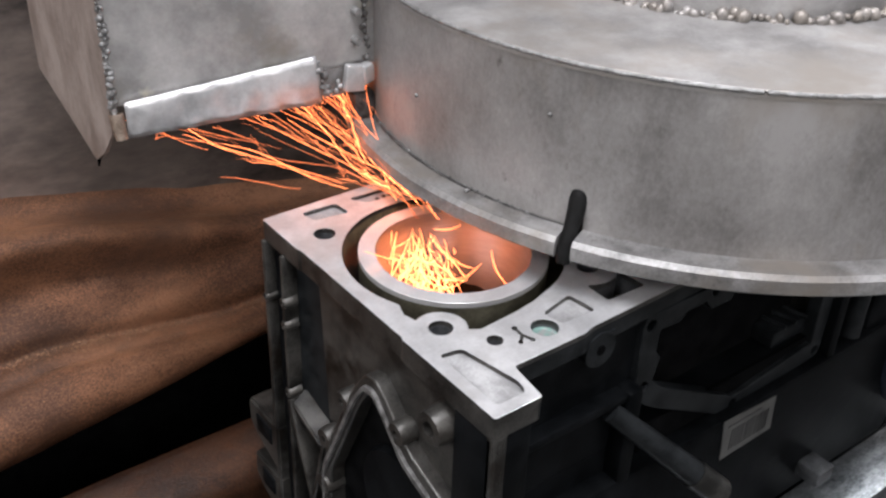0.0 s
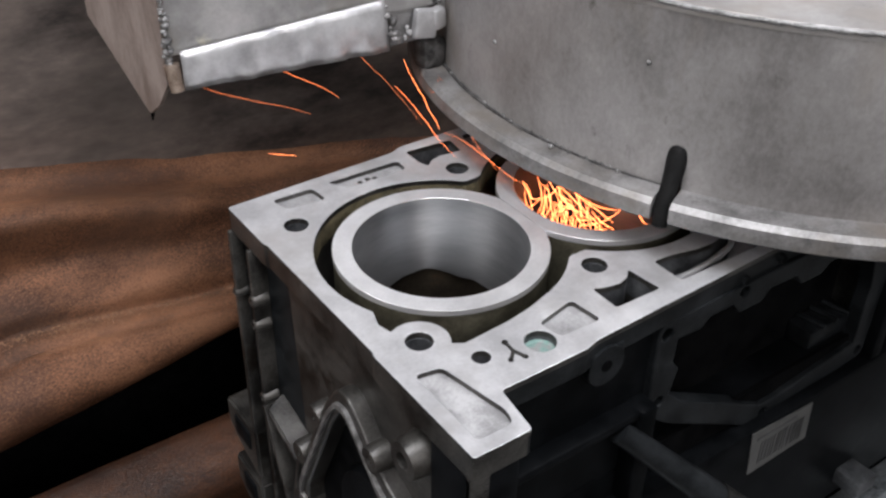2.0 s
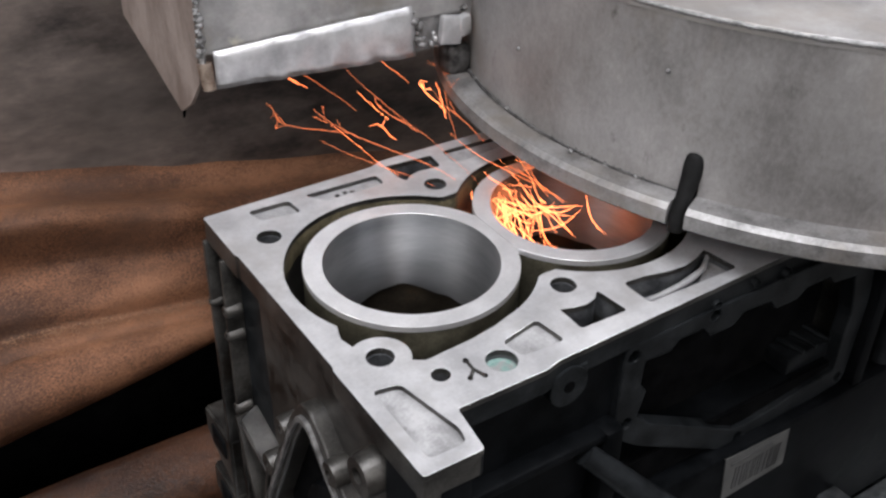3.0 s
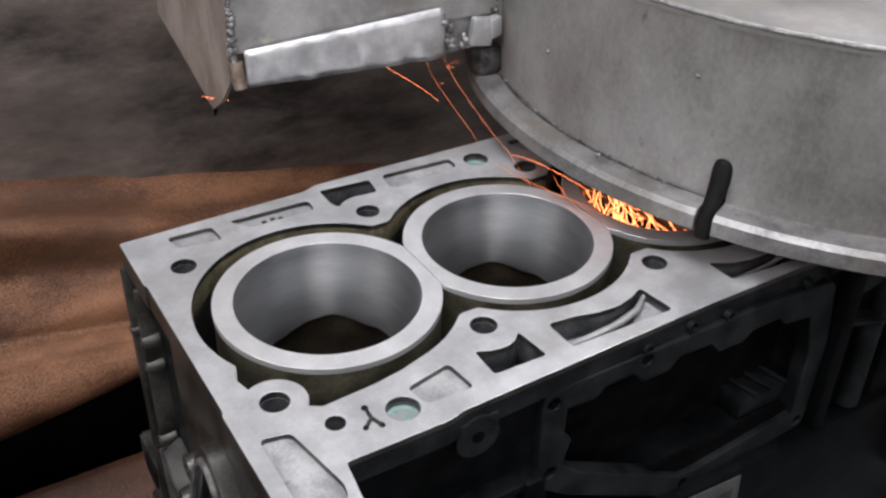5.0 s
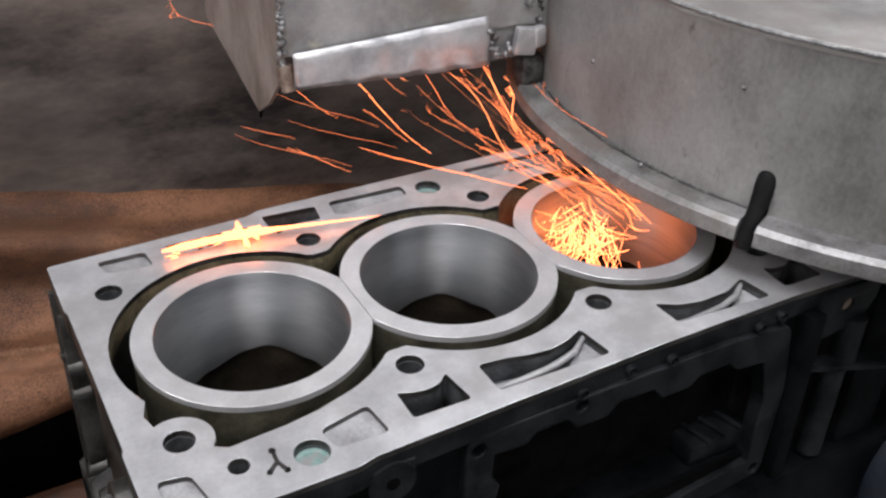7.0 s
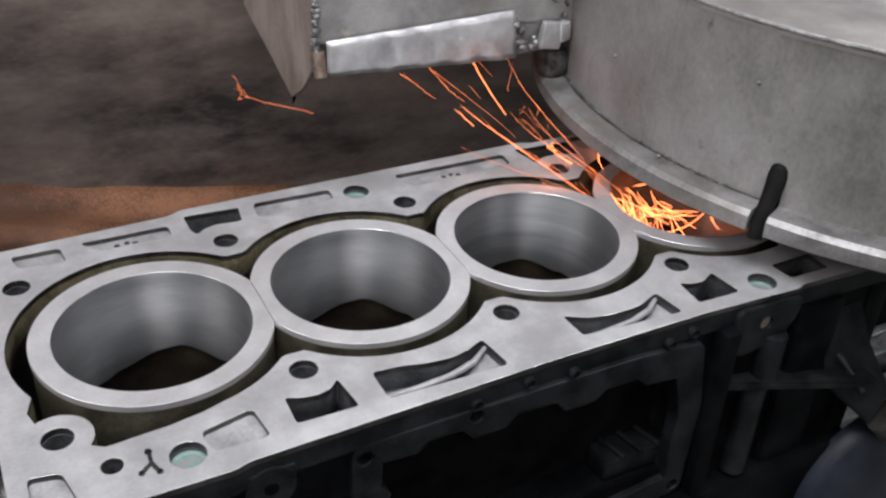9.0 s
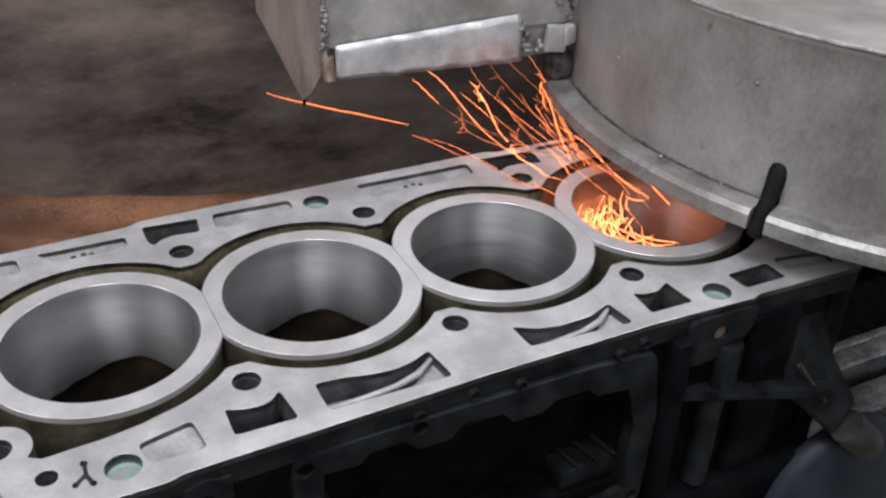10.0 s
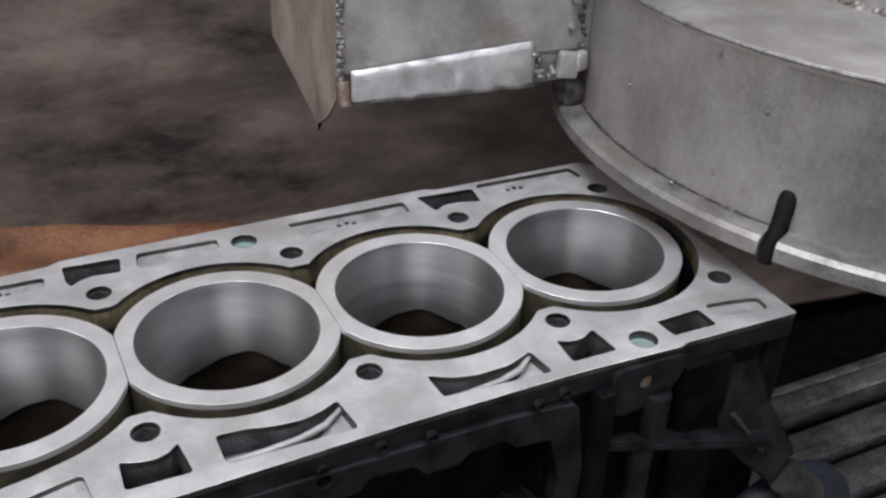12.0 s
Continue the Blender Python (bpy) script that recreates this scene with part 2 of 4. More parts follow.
def plate(name, outline, holes, z0, z1, material, parent, bevel=0.0006, label="", turn=None):
    me = plate_mesh(name, outline, holes, z0, z1, bevel)
    if turn is not None:
        me.transform(turn)
    ob = mesh_object(name, me, material, parent)
    me.set_sharp_from_angle(angle=radians(14))
    return tagged(ob, label) if label else ob


ON_NEAR = Matrix(((1, 0, 0, 0), (0, 0, -1, 0), (0, 1, 0, 0), (0, 0, 0, 1)))      # plan (x, z), thickness towards -y
ON_FRONT = Matrix(((0, 0, -1, 0), (1, 0, 0, 0), (0, 1, 0, 0), (0, 0, 0, 1)))     # plan (y, z), thickness towards -x


def lathe(profile, segments=96, a0=0.0, a1=2 * math.pi, limit=None, close=True):
    """Turns a list of (radius, height) round z. limit(angle, radius) may flatten the outside."""
    bm = bmesh.new()
    full = abs(a1 - a0 - 2 * math.pi) < 1e-6
    count = segments if full else segments + 1
    rings = []
    for i in range(count):
        a = a0 + (a1 - a0) * i / segments
        ring = []
        for r, z in profile:
            rr = limit(a, r) if limit else r
            ring.append(bm.verts.new((rr * math.cos(a), rr * math.sin(a), z)))
        rings.append(ring)
    k = len(profile)
    for i in range(segments):
        p, q = rings[i], rings[(i + 1) % count]
        for j in range(k if close else k - 1):
            bm.faces.new((p[j], q[j], q[(j + 1) % k], p[(j + 1) % k]))
    if not full and close:
        bm.faces.new(rings[0])
        bm.faces.new(list(reversed(rings[-1])))
    return bm


def box(bm, x0, x1, y0, y1, z0, z1, m=None, bevel=0.0015):
    made = bmesh.ops.create_cube(bm, size=1.0)["verts"]
    t = Matrix.Translation(((x0 + x1) / 2, (y0 + y1) / 2, (z0 + z1) / 2)) @ Matrix.Diagonal((x1 - x0, y1 - y0, z1 - z0, 1))
    bmesh.ops.transform(bm, matrix=(m or Matrix()) @ t, verts=made)
    if bevel:
        edges = list({e for v in made for e in v.link_edges})
        bmesh.ops.bevel(bm, geom=edges, offset=bevel, segments=2, affect="EDGES", profile=0.5)
    return bm


def boxed(*a, **k):
    return box(bmesh.new(), *a, **k)


def rod(bm, a, b, r0, r1=None, n=16):
    a, b = Vector(a), Vector(b)
    m = Matrix.Translation((a + b) / 2) @ (b - a).to_track_quat("Z", "Y").to_matrix().to_4x4()
    bmesh.ops.create_cone(bm, cap_ends=True, segments=n, radius1=r0, radius2=r0 if r1 is None else r1, depth=(b - a).length, matrix=m)
    return bm


def rodded(*a, **k):
    return rod(bmesh.new(), *a, **k)


def tube_along(bm, points, radii, n=6):
    """A thin round strand through points, tapering by radii."""
    pts = [Vector(p) for p in points]
    rings = []
    for i, p in enumerate(pts):
        d = (pts[min(i + 1, len(pts) - 1)] - pts[max(i - 1, 0)]).normalized()
        u = d.orthogonal().normalized()
        v = d.cross(u)
        rings.append([bm.verts.new(p + radii[i] * (u * math.cos(2 * math.pi * k / n) + v * math.sin(2 * math.pi * k / n))) for k in range(n)])
    for a, b in zip(rings, rings[1:]):
        for k in range(n):
            bm.faces.new((a[k], a[(k + 1) % n], b[(k + 1) % n], b[k]))
    bm.faces.new(rings[0][::-1])
    bm.faces.new(rings[-1])
    return bm


def weld_bead(bm, points, r, rng, step=0.006):
    """A lumpy weld seam: overlapping flattened drops along a line."""
    for a, b in zip(points, points[1:]):
        a, b = Vector(a), Vector(b)
        k = max(1, int((b - a).length / step))
        for i in range(k):
            p = a.lerp(b, (i + 0.5) / k) + Vector([rng.uniform(-r, r) * 0.6 for _ in range(3)])
            s = r * rng.uniform(0.35, 1.25)
            bmesh.ops.create_icosphere(bm, subdivisions=1, radius=s, matrix=Matrix.Translation(p) @ pose(0, 0, 0, rng.uniform(0, 90), rng.uniform(0, 90), 0) @ Matrix.Diagonal((1, rng.uniform(0.6, 1), rng.uniform(0.5, 1.4), 1)))
    return bm


# ---------------------------------------------------------------- workshop round the machine
def structure(name, bm, material):
    return tagged(linked(name, bm, material), kind="structure")


structure("floor", boxed(-3, 3, -3, 3, -0.1, 0, bevel=0), FLOOR)
ce = bmesh.new()
box(ce, -3, 3, -3, -1.2, 3.6, 3.7, bevel=0), box(ce, -3, 3, 0.6, 3, 3.6, 3.7, bevel=0)
box(ce, -3, -1.3, -1.2, 0.6, 3.6, 3.7, bevel=0), box(ce, 2.4, 3, -1.2, 0.6, 3.6, 3.7, bevel=0)
structure("ceiling", ce, WALL)
structure("wall_north", boxed(-3, 3, 2.6, 2.75, 0, 3.6, bevel=0), WALL)
structure("wall_east", boxed(2.6, 2.75, -2.6, 2.6, 0, 3.6, bevel=0), WALL)
ws = bmesh.new()
box(ws, -3, 3, -2.75, -2.6, 0, 2.1, bevel=0), box(ws, -3, 3, -2.75, -2.6, 3.4, 3.6, bevel=0)
box(ws, -3, -1.7, -2.75, -2.6, 2.1, 3.4, bevel=0), box(ws, 0.0, 0.8, -2.75, -2.6, 2.1, 3.4, bevel=0), box(ws, 2.1, 3, -2.75, -2.6, 2.1, 3.4, bevel=0)
structure("wall_south", ws, WALL)
ww = bmesh.new()
box(ww, -2.75, -2.6, -2.6, 2.6, 0, 2.1, bevel=0), box(ww, -2.75, -2.6, -2.6, 2.6, 3.4, 3.6, bevel=0)
box(ww, -2.75, -2.6, -2.6, -0.8, 2.1, 3.4, bevel=0), box(ww, -2.75, -2.6, 1.0, 2.6, 2.1, 3.4, bevel=0)
structure("wall_west", ww, WALL)


# ---------------------------------------------------------------- splash guard behind and beside the table
def loft(profile_at, xs):
    """A sheet through the profiles profile_at(x), a list of (y, z), one for each x."""
    bm = bmesh.new()
    rows = []
    for x in xs:
        rows.append([bm.verts.new((x, y, z)) for y, z in profile_at(x)])
    for a, b in zip(rows, rows[1:]):
        for j in range(len(a) - 1):
            bm.faces.new((a[j], b[j], b[j + 1], a[j + 1]))
    return bm


def prism(corners, offset):
    """A flat polygon given depth along offset."""
    bm = bmesh.new()
    a = [bm.verts.new(p) for p in corners]
    b = [bm.verts.new(Vector(p) + Vector(offset)) for p in corners]
    bm.faces.new(a), bm.faces.new(b[::-1])
    k = len(a)
    for i in range(k):
        bm.faces.new((a[i], b[i], b[(i + 1) % k], a[(i + 1) % k]))
    return bm


def thick(ob, t):
    so = ob.modifiers.new("thickness", "SOLIDIFY")
    so.thickness, so.offset = t, 0
    return ob


def splash_guard():
    guard = thing("splash_guard", "sooty steel splash guard with rusty dust-covered troughs", "guard")
    xs = [-0.75 + 0.02 * i for i in range(20)] + [-0.35 + 0.01 * i for i in range(110)] + [0.75 + 0.02 * i for i in range(41)]

    def foot(x):
        return -0.1555 - 0.165 * x

    def back_even(x):
        y, f = 0.433 - 0.1 * x, -0.42
        return [(y + 0.008 * noise.noise((3 * x, 0, 5 * z)) + 0.0045 * noise.noise((9 * x, 3, 13 * z)) + 0.002 * noise.noise((24 * x + 12 * z, 3, 26 * z)), z) for z in [f + (0.7 - f) * (i / 70) ** 1.3 for i in range(71)]]

    thick(part("back_panel", loft(back_even, xs), SOOT_WALL, guard, "soot-stained dark upright sheet", True), 0.004)

    def roll(x):
        """Radius and middle height of the rolled front edge."""
        r = max(0.008, min(0.028, 0.010 - 0.12 * x))
        return r + 0.0012 * noise.noise((9 * x, 0, 5)), -0.259 + 0.117 * min(x, 0.1) + 0.839 * r

    def shelf(x):
        f, y = foot(x), 0.433 - 0.1 * x
        r, mid = roll(x)
        start, stop = Vector((y - 0.012, f - 0.004)), Vector((0.314 + 0.47 * r, mid + 0.88 * r))
        out = Vector(((stop - start).y, -(stop - start).x)).normalized()
        fold = 0.034 + 0.014 * math.tanh(-18 * (x + 0.055)) + 0.010 * noise.noise((7 * x, 4, 1)) + 0.008 * math.exp(-((x - 0.01) / 0.03) ** 2)
        edge = 0.36 + 0.05 * noise.noise((6 * x, 8, 2))
        pts = [(y, f + 0.004), tuple(start)]
        for i in range(1, 56):
            u = i / 56
            rise = math.exp(-((u - edge) / (0.24 if u < edge else 0.115)) ** 2)
            d = fold * rise * min(1, 4 * u) - 0.011 * math.exp(-((u - 0.86 - 0.03 * noise.noise((9 * x, 1, 2))) / 0.06) ** 2)
            d += (0.006 * noise.noise((9 * x + 4 * u, 3 * x - 3 * u, 1)) + 0.0022 * noise.noise((26 * x, 9 * u, 6)) + 0.0006 * noise.noise((90 * x, 40 * u, 2))) * math.sin(math.pi * u)
            pts.append(tuple(start.lerp(stop, u) + out * d))
        for i in range(11):
            a = radians(62 + 22 * i)
            w = r + 0.0009 * noise.noise((30 * x, 2 * i, 8))
            pts.append((0.314 + w * math.cos(a), mid + w * math.sin(a)))
        pts += [(0.335, mid - 1.1 * r), (0.40, mid - 2 * r)]
        return pts

    ends = [-0.75 + 0.02 * i for i in range(23)] + [-0.30 + 0.006 * i for i in range(101)]
    thick(part("upper_trough", loft(shelf, ends), RUST, guard, "drooping folded sheet brown with rust and grinding dust", True), 0.003)

    def lower(x):
        pts = [(0.273, -0.43), (0.269, -0.34)]
        for i in range(11):
            a = radians(0 + 20 * i)
            pts.append((0.236 + 0.033 * math.cos(a), -0.326 + 0.033 * math.sin(a) + 0.004 * noise.noise((8 * x, 0.5 * i, 2)) + 0.0012 * noise.noise((40 * x, i, 2))))
        pts += [(0.199, -0.368), (0.19, -0.40), (0.175, -0.375), (0.15, -0.368), (0.13, -0.382), (0.125, -0.50)]
        return pts

    thick(part("lower_trough", loft(lower, [-0.75 + 0.02 * i for i in range(54)]), RUST_DARK, guard, "rounded rusty lip of the lower trough", True), 0.003)
    rng = random.Random(5)
    verts, faces = [], []
    for _ in range(2600):
        x = rng.uniform(-0.28, 0.12)
        pts = shelf(x)
        k = min(64, max(3, int(rng.gauss(50, 1.6) if rng.random() < 0.5 else rng.uniform(4, 64))))
        y, z = Vector(pts[k]).lerp(Vector(pts[k + 1]), rng.random())
        q = rng.uniform(0.0003, 0.0010) * (1.2 if abs(k - 50) < 4 else 0.8)
        n0 = len(verts)
        verts += [(x + q * a * rng.uniform(0.6, 1.3), y + q * b, z + 0.0016 + q * c) for a, b, c in ((1, 0, 0), (-1, 0, 0), (0, 1, 0), (0, -1, 0), (0, 0, 1), (0, 0, -1))]
        faces += [(n0 + a, n0 + b, n0 + c) for a in (0, 1) for b in (2, 3) for c in (4, 5)]
    me = bpy.data.meshes.new("dust")
    me.from_pydata(verts, [], faces)
    me.update()
    tagged(mesh_object("dust", me, DUST, guard), kind="stuff")


splash_guard()


# ---------------------------------------------------------------- machine table
def machine_table():
    table = thing("machine_table", "oily steel machine table with T-slots", "table")
    top, strips = -0.245, ((0.046, 0.066), (-0.004, 0.026), (-0.042, -0.013), (-0.085, -0.052), (-0.14, -0.10))
    for y0, y1 in strips:
        part("strip", boxed(-0.35, 1.2, y0, y1, top - 0.03, top, bevel=0.0012), TABLE, table)
    part("ledge", boxed(-0.35, 1.2, 0.069, 0.079, top - 0.03, top - 0.003, bevel=0.0015), TABLE, table, "raised polished edge strip")
    part("body", boxed(-0.35, 1.2, -0.16, 0.079, top - 0.16, top - 0.024, bevel=0.003), CAST_DARK, table)
    st = boxed(-0.30, 1.15, -0.2, 0.1, -DECK, top - 0.165, bevel=0.01)
    part("pedestal", st, CAST_DARK, table)
    # saddle and added rear sheet are black to paint the gap's shade
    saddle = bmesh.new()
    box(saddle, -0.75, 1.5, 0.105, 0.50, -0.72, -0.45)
    part("trough_shade_sheet", boxed(-0.75, 1.6, 0.402, 0.408, -0.75, -0.277, bevel=0), BLACK, table, "added black sheet for the shade under the troughs")
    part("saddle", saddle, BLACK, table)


machine_table()


# ---------------------------------------------------------------- engine block
PITCH, BORE_R, LINER_R, JACKET_R = 0.1, 0.0434, 0.0530, 0.0618
NEAR_BOLTS = [(-0.0502, -0.0555), (0.05, -0.0548), (0.15, -0.0543), (0.25, -0.0538), (0.35, -0.0538)]
FAR_BOLTS = [(-0.0502, 0.0545), (0.05, 0.0565), (0.15, 0.0562), (0.25, 0.0563), (0.345, 0.056)]
DOWELS = [(-0.0074, -0.0843), (0.13, 0.0771), (0.28, -0.0835)]


def jacket_outline():
    """The opening round the four liners: scallops joined by short flats, one bolt boss standing into it."""
    def half(x):
        y = 0.0425
        for k in range(4):
            d = JACKET_R ** 2 - (x - k * PITCH) ** 2
            if d > 0:
                y = max(y, math.sqrt(d))
        return y
    n = 150
    far = [(x, half(x)) for x in (0.34 - (0.38 * i) / n for i in range(n + 1))]
    left = circle(0, 0, JACKET_R, 14, radians(134), radians(206), False)
    boss = circle(-0.0502, -0.0555, 0.0138, 14, radians(118), radians(-38), False)
    corner = [(-0.0585, -0.036)] + boss + [(-0.0345, -0.0672), (-0.010, -0.0655), (0.004, -0.0632)]
    near = [(x, -half(x)) for x in (0.014 + (0.322 * i) / n for i in range(n + 1))]
    right = circle(0.3, 0, JACKET_R, 16, radians(-50), radians(47), False)
    return far + left + corner + near + right


SHALLOW = [
    [(-0.064, -0.0725), (-0.052, -0.0745), (-0.0455, -0.109), (-0.0475, -0.1165), (-0.0645, -0.1165)],
    [(0.000, -0.0745), (0.0225, -0.0695), (0.0245, -0.0875), (0.002, -0.0865)],
    [(-0.0495, 0.082), (-0.0265, 0.0815), (-0.0255, 0.068), (-0.047, 0.0705)],
    [(-0.017, 0.082), (0.027, 0.0815), (0.0265, 0.0715), (-0.009, 0.0715)],
    [(0.074, 0.0865), (0.117, 0.085), (0.116, 0.075), (0.0785, 0.0705), (0.072, 0.0725)],
    [(0.157, 0.086), (0.228, 0.085), (0.227, 0.0725), (0.205, 0.0705), (0.162, 0.0705)],
    [(0.277, 0.088), (0.343, 0.086), (0.345, 0.073), (0.277, 0.0715)],
    [(0.326, -0.0715), (0.341, -0.0735), (0.356, -0.077), (0.355, -0.087), (0.325, -0.0825)],
]
RIBBED = [
    [(0.0755, -0.0685), (0.088, -0.0695), (0.100, -0.0725), (0.111, -0.0735), (0.121, -0.0715), (0.1295, -0.0675), (0.132, -0.0875), (0.0755, -0.0865)],
    [(0.1725, -0.0675), (0.183, -0.0735), (0.194, -0.076), (0.211, -0.0755), (0.2245, -0.070), (0.227, -0.0875), (0.1735, -0.084)],
]
DEEP = [
    [(0.0365, -0.0685), (0.043, -0.0715), (0.050, -0.0725), (0.056, -0.071), (0.0605, -0.0665), (0.0625, -0.0855), (0.036, -0.085)],
    [(0.2405, -0.068), (0.246, -0.071), (0.253, -0.0715), (0.2615, -0.067), (0.2635, -0.0855), (0.2395, -0.085)],
    [(0.2945, -0.074), (0.3205, -0.0735), (0.321, -0.0875), (0.296, -0.087)],
    [(0.0365, 0.0875), (0.0655, 0.0855), (0.0635, 0.072), (0.057, 0.0725), (0.050, 0.0735), (0.043, 0.0715), (0.0385, 0.0675), (0.0365, 0.073)],
    [(0.2375, 0.087), (0.273, 0.0845), (0.271, 0.0685), (0.258, 0.0725), (0.249, 0.0725), (0.2415, 0.068)],
]
DECK_OUT = [(-0.0715, 0.0885), (0.029, 0.091), (0.037, 0.0945), (0.246, 0.0945), (0.252, 0.0915), (0.352, 0.0905), (0.3655, 0.078), (0.3655, -0.0960), (0.298, -0.0940),
            (0.2935, -0.0958), (0.262, -0.0942), (0.235, -0.0931), (0.15, -0.0934), (0.100, -0.0950), (0.013, -0.0975), (0.006, -0.0995), (-0.040, -0.0995), (-0.0435, -0.1235), (-0.0715, -0.1235), (-0.0715, -0.053), (-0.0705, -0.051), (-0.0705, 0.046), (-0.0715, 0.048)]
UPPER_OUT = [(-0.0635, 0.0885), (0.357, 0.0885), (0.357, -0.0915), (0.236, -0.0915), (0.236, -0.0705), (0.066, -0.0705), (0.066, -0.0915), (-0.0635, -0.0915)]
BODY_OUT = [(-0.0635, 0.0885), (0.357, 0.0885), (0.357, -0.0915), (-0.0635, -0.0915)]


def engine_block():
    block = thing("engine_block", "four-cylinder aluminium engine block with freshly ground deck", "engine block")
    jacket = jacket_outline()
    bolts = [circle(x, y, 0.0062, 22) for x, y in NEAR_BOLTS + FAR_BOLTS]
    dowels = [circle(x, y, 0.0071, 26) for x, y in DOWELS]
    small = [circle(-0.0345, -0.0785, 0.0042, 18)]
    shallow, ribbed, deep = [rounded(p, 0.003) for p in SHALLOW], [rounded(p, 0.0025) for p in RIBBED], [rounded(p, 0.002) for p in DEEP]
    outline = rounded(DECK_OUT, 0.0018, 3)
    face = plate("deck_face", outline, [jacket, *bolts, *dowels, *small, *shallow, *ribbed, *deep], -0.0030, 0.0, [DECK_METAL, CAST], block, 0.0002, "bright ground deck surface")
    # upright faces and bevels take the dirty casting, which also paints their shade
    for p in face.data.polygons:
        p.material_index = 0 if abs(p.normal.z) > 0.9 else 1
    low = [(x * 0.9985, y * 0.998) for x, y in outline]
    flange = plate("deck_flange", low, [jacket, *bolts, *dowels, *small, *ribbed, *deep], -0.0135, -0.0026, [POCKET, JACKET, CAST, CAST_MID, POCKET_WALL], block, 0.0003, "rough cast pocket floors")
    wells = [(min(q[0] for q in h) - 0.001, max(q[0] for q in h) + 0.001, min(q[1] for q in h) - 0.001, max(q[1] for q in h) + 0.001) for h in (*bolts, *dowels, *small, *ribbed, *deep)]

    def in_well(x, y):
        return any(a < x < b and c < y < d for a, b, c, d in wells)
    # tone by facing: near side and well walls darker, shade painted in
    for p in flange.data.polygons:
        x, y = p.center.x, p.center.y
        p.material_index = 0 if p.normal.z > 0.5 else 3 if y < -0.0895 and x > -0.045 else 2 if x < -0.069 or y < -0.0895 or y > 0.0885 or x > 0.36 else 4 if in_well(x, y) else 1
    upper = plate("water_jacket", UPPER_OUT, [jacket, *bolts, *small, *deep], -0.100, -0.013, [JACKET, CAST_DARK, CAST], block, 0.0003, "cast wall round the coolant space, darkened for shade")
    # walls below the flange go darker to paint shade down the coolant gap
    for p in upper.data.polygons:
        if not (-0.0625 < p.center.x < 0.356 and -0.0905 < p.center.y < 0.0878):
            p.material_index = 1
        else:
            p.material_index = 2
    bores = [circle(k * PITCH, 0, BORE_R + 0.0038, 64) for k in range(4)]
    # lower casting, its shaded side painted by the near-black tone
    plate("crankcase", BODY_OUT, bores, -0.238, -0.0995, CAST_DARK, block, 0.002, "lower casting with shade in its near-black colour")
    # ribbed pockets: a curved rib sweeps across, the floor behind it is deep, the far end shallow
    for p in RIBBED:
        x0, x1 = min(q[0] for q in p), max(q[0] for q in p)
        w = x1 - x0
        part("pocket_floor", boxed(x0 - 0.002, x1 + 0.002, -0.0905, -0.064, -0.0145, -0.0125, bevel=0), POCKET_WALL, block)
        for line, z0, z1, r in ((((0.0, -0.0795), (0.30, -0.0805), (0.58, -0.0798), (0.80, -0.0765), (0.97, -0.0700)), -0.0062, -0.0030, 0.0016),
                                (((0.0, -0.0745), (0.30, -0.0765), (0.55, -0.0762), (0.78, -0.0735)), -0.0095, -0.0060, 0.0010)):
            rib = bmesh.new()
            tube_along(rib, [(x0 + u * w, y, z0 + (z1 - z0) * u) for u, y in line], [r * 0.8] + [r] * (len(line) - 2) + [r * 0.7], 8)
            part("web", rib, POCKET, block, "", True)
        ramp = [(x0 + 0.50 * w, -0.0870), (x1 + 0.001, -0.0880), (x1 - 0.0005, -0.0700), (x1 - 0.22 * w, -0.0772)]
        part("pocket_ramp", prism([(x, y, -0.0050 if k in (1, 2) else -0.0075 if k else -0.0115) for k, (x, y) in enumerate(ramp)], (0, 0, -0.0012)), POCKET, block)
    for x, y in DOWELS:
        part("plug", lathe([(0.0002, -0.0050), (0.0058, -0.0054), (0.0074, -0.0046), (0.0074, -0.013), (0.0002, -0.013)], 24), PLUG, block, "greenish sealing plug").location = (x, y, 0)
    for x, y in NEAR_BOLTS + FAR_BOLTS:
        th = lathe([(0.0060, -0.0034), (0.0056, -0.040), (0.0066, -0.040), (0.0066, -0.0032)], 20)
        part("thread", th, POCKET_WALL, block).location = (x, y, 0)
    # casting mark beside the small hole: two dots and a forked stroke, the shade of sunk lines painted dark
    mark = bmesh.new()
    for a, b, r in (((-0.0205, -0.0765), (-0.0207, -0.0767), 0.0015), ((-0.0205, -0.0765), (-0.021, -0.083), 0.0008), ((-0.021, -0.083), (-0.0252, -0.0868), 0.0009), ((-0.021, -0.083), (-0.0192, -0.0885), 0.0009), ((-0.0252, -0.0868), (-0.0254, -0.087), 0.0013), ((-0.0192, -0.0885), (-0.0191, -0.0887), 0.0013)):
        rod(mark, (*a, 0.0), (*b, 0.00001), r, r, 8)
        bmesh.ops.create_cone(mark, cap_ends=True, segments=12, radius1=r, radius2=r, depth=0.0005, matrix=Matrix.Translation((*b, 0.0)))
    part("casting_mark", mark, CAST, block, "casting mark, dark for the shade in sunk strokes")
    # scribbled strokes in the far pockets
    rng = random.Random(3)
    for cx, cy in ((0.005, 0.0765), (0.190, 0.0775), (0.300, 0.079)):
        marks = bmesh.new()
        for dx, dy in ((-0.005, 0.0), (0.0, 0.0008), (0.004, -0.0006)):
            box(marks, cx + dx - 0.0013, cx + dx + 0.0013, cy + dy - 0.0014, cy + dy + 0.0012, -0.0027, -0.0022, pose(0, 0, 0, 0, 0, 0), 0.0002)
        part("cast_bars", marks, CAST, block, "plain raised bars of a casting number")
    for k in range(4):
        liner(block, k)
    front_face(block)
    near_side(block)
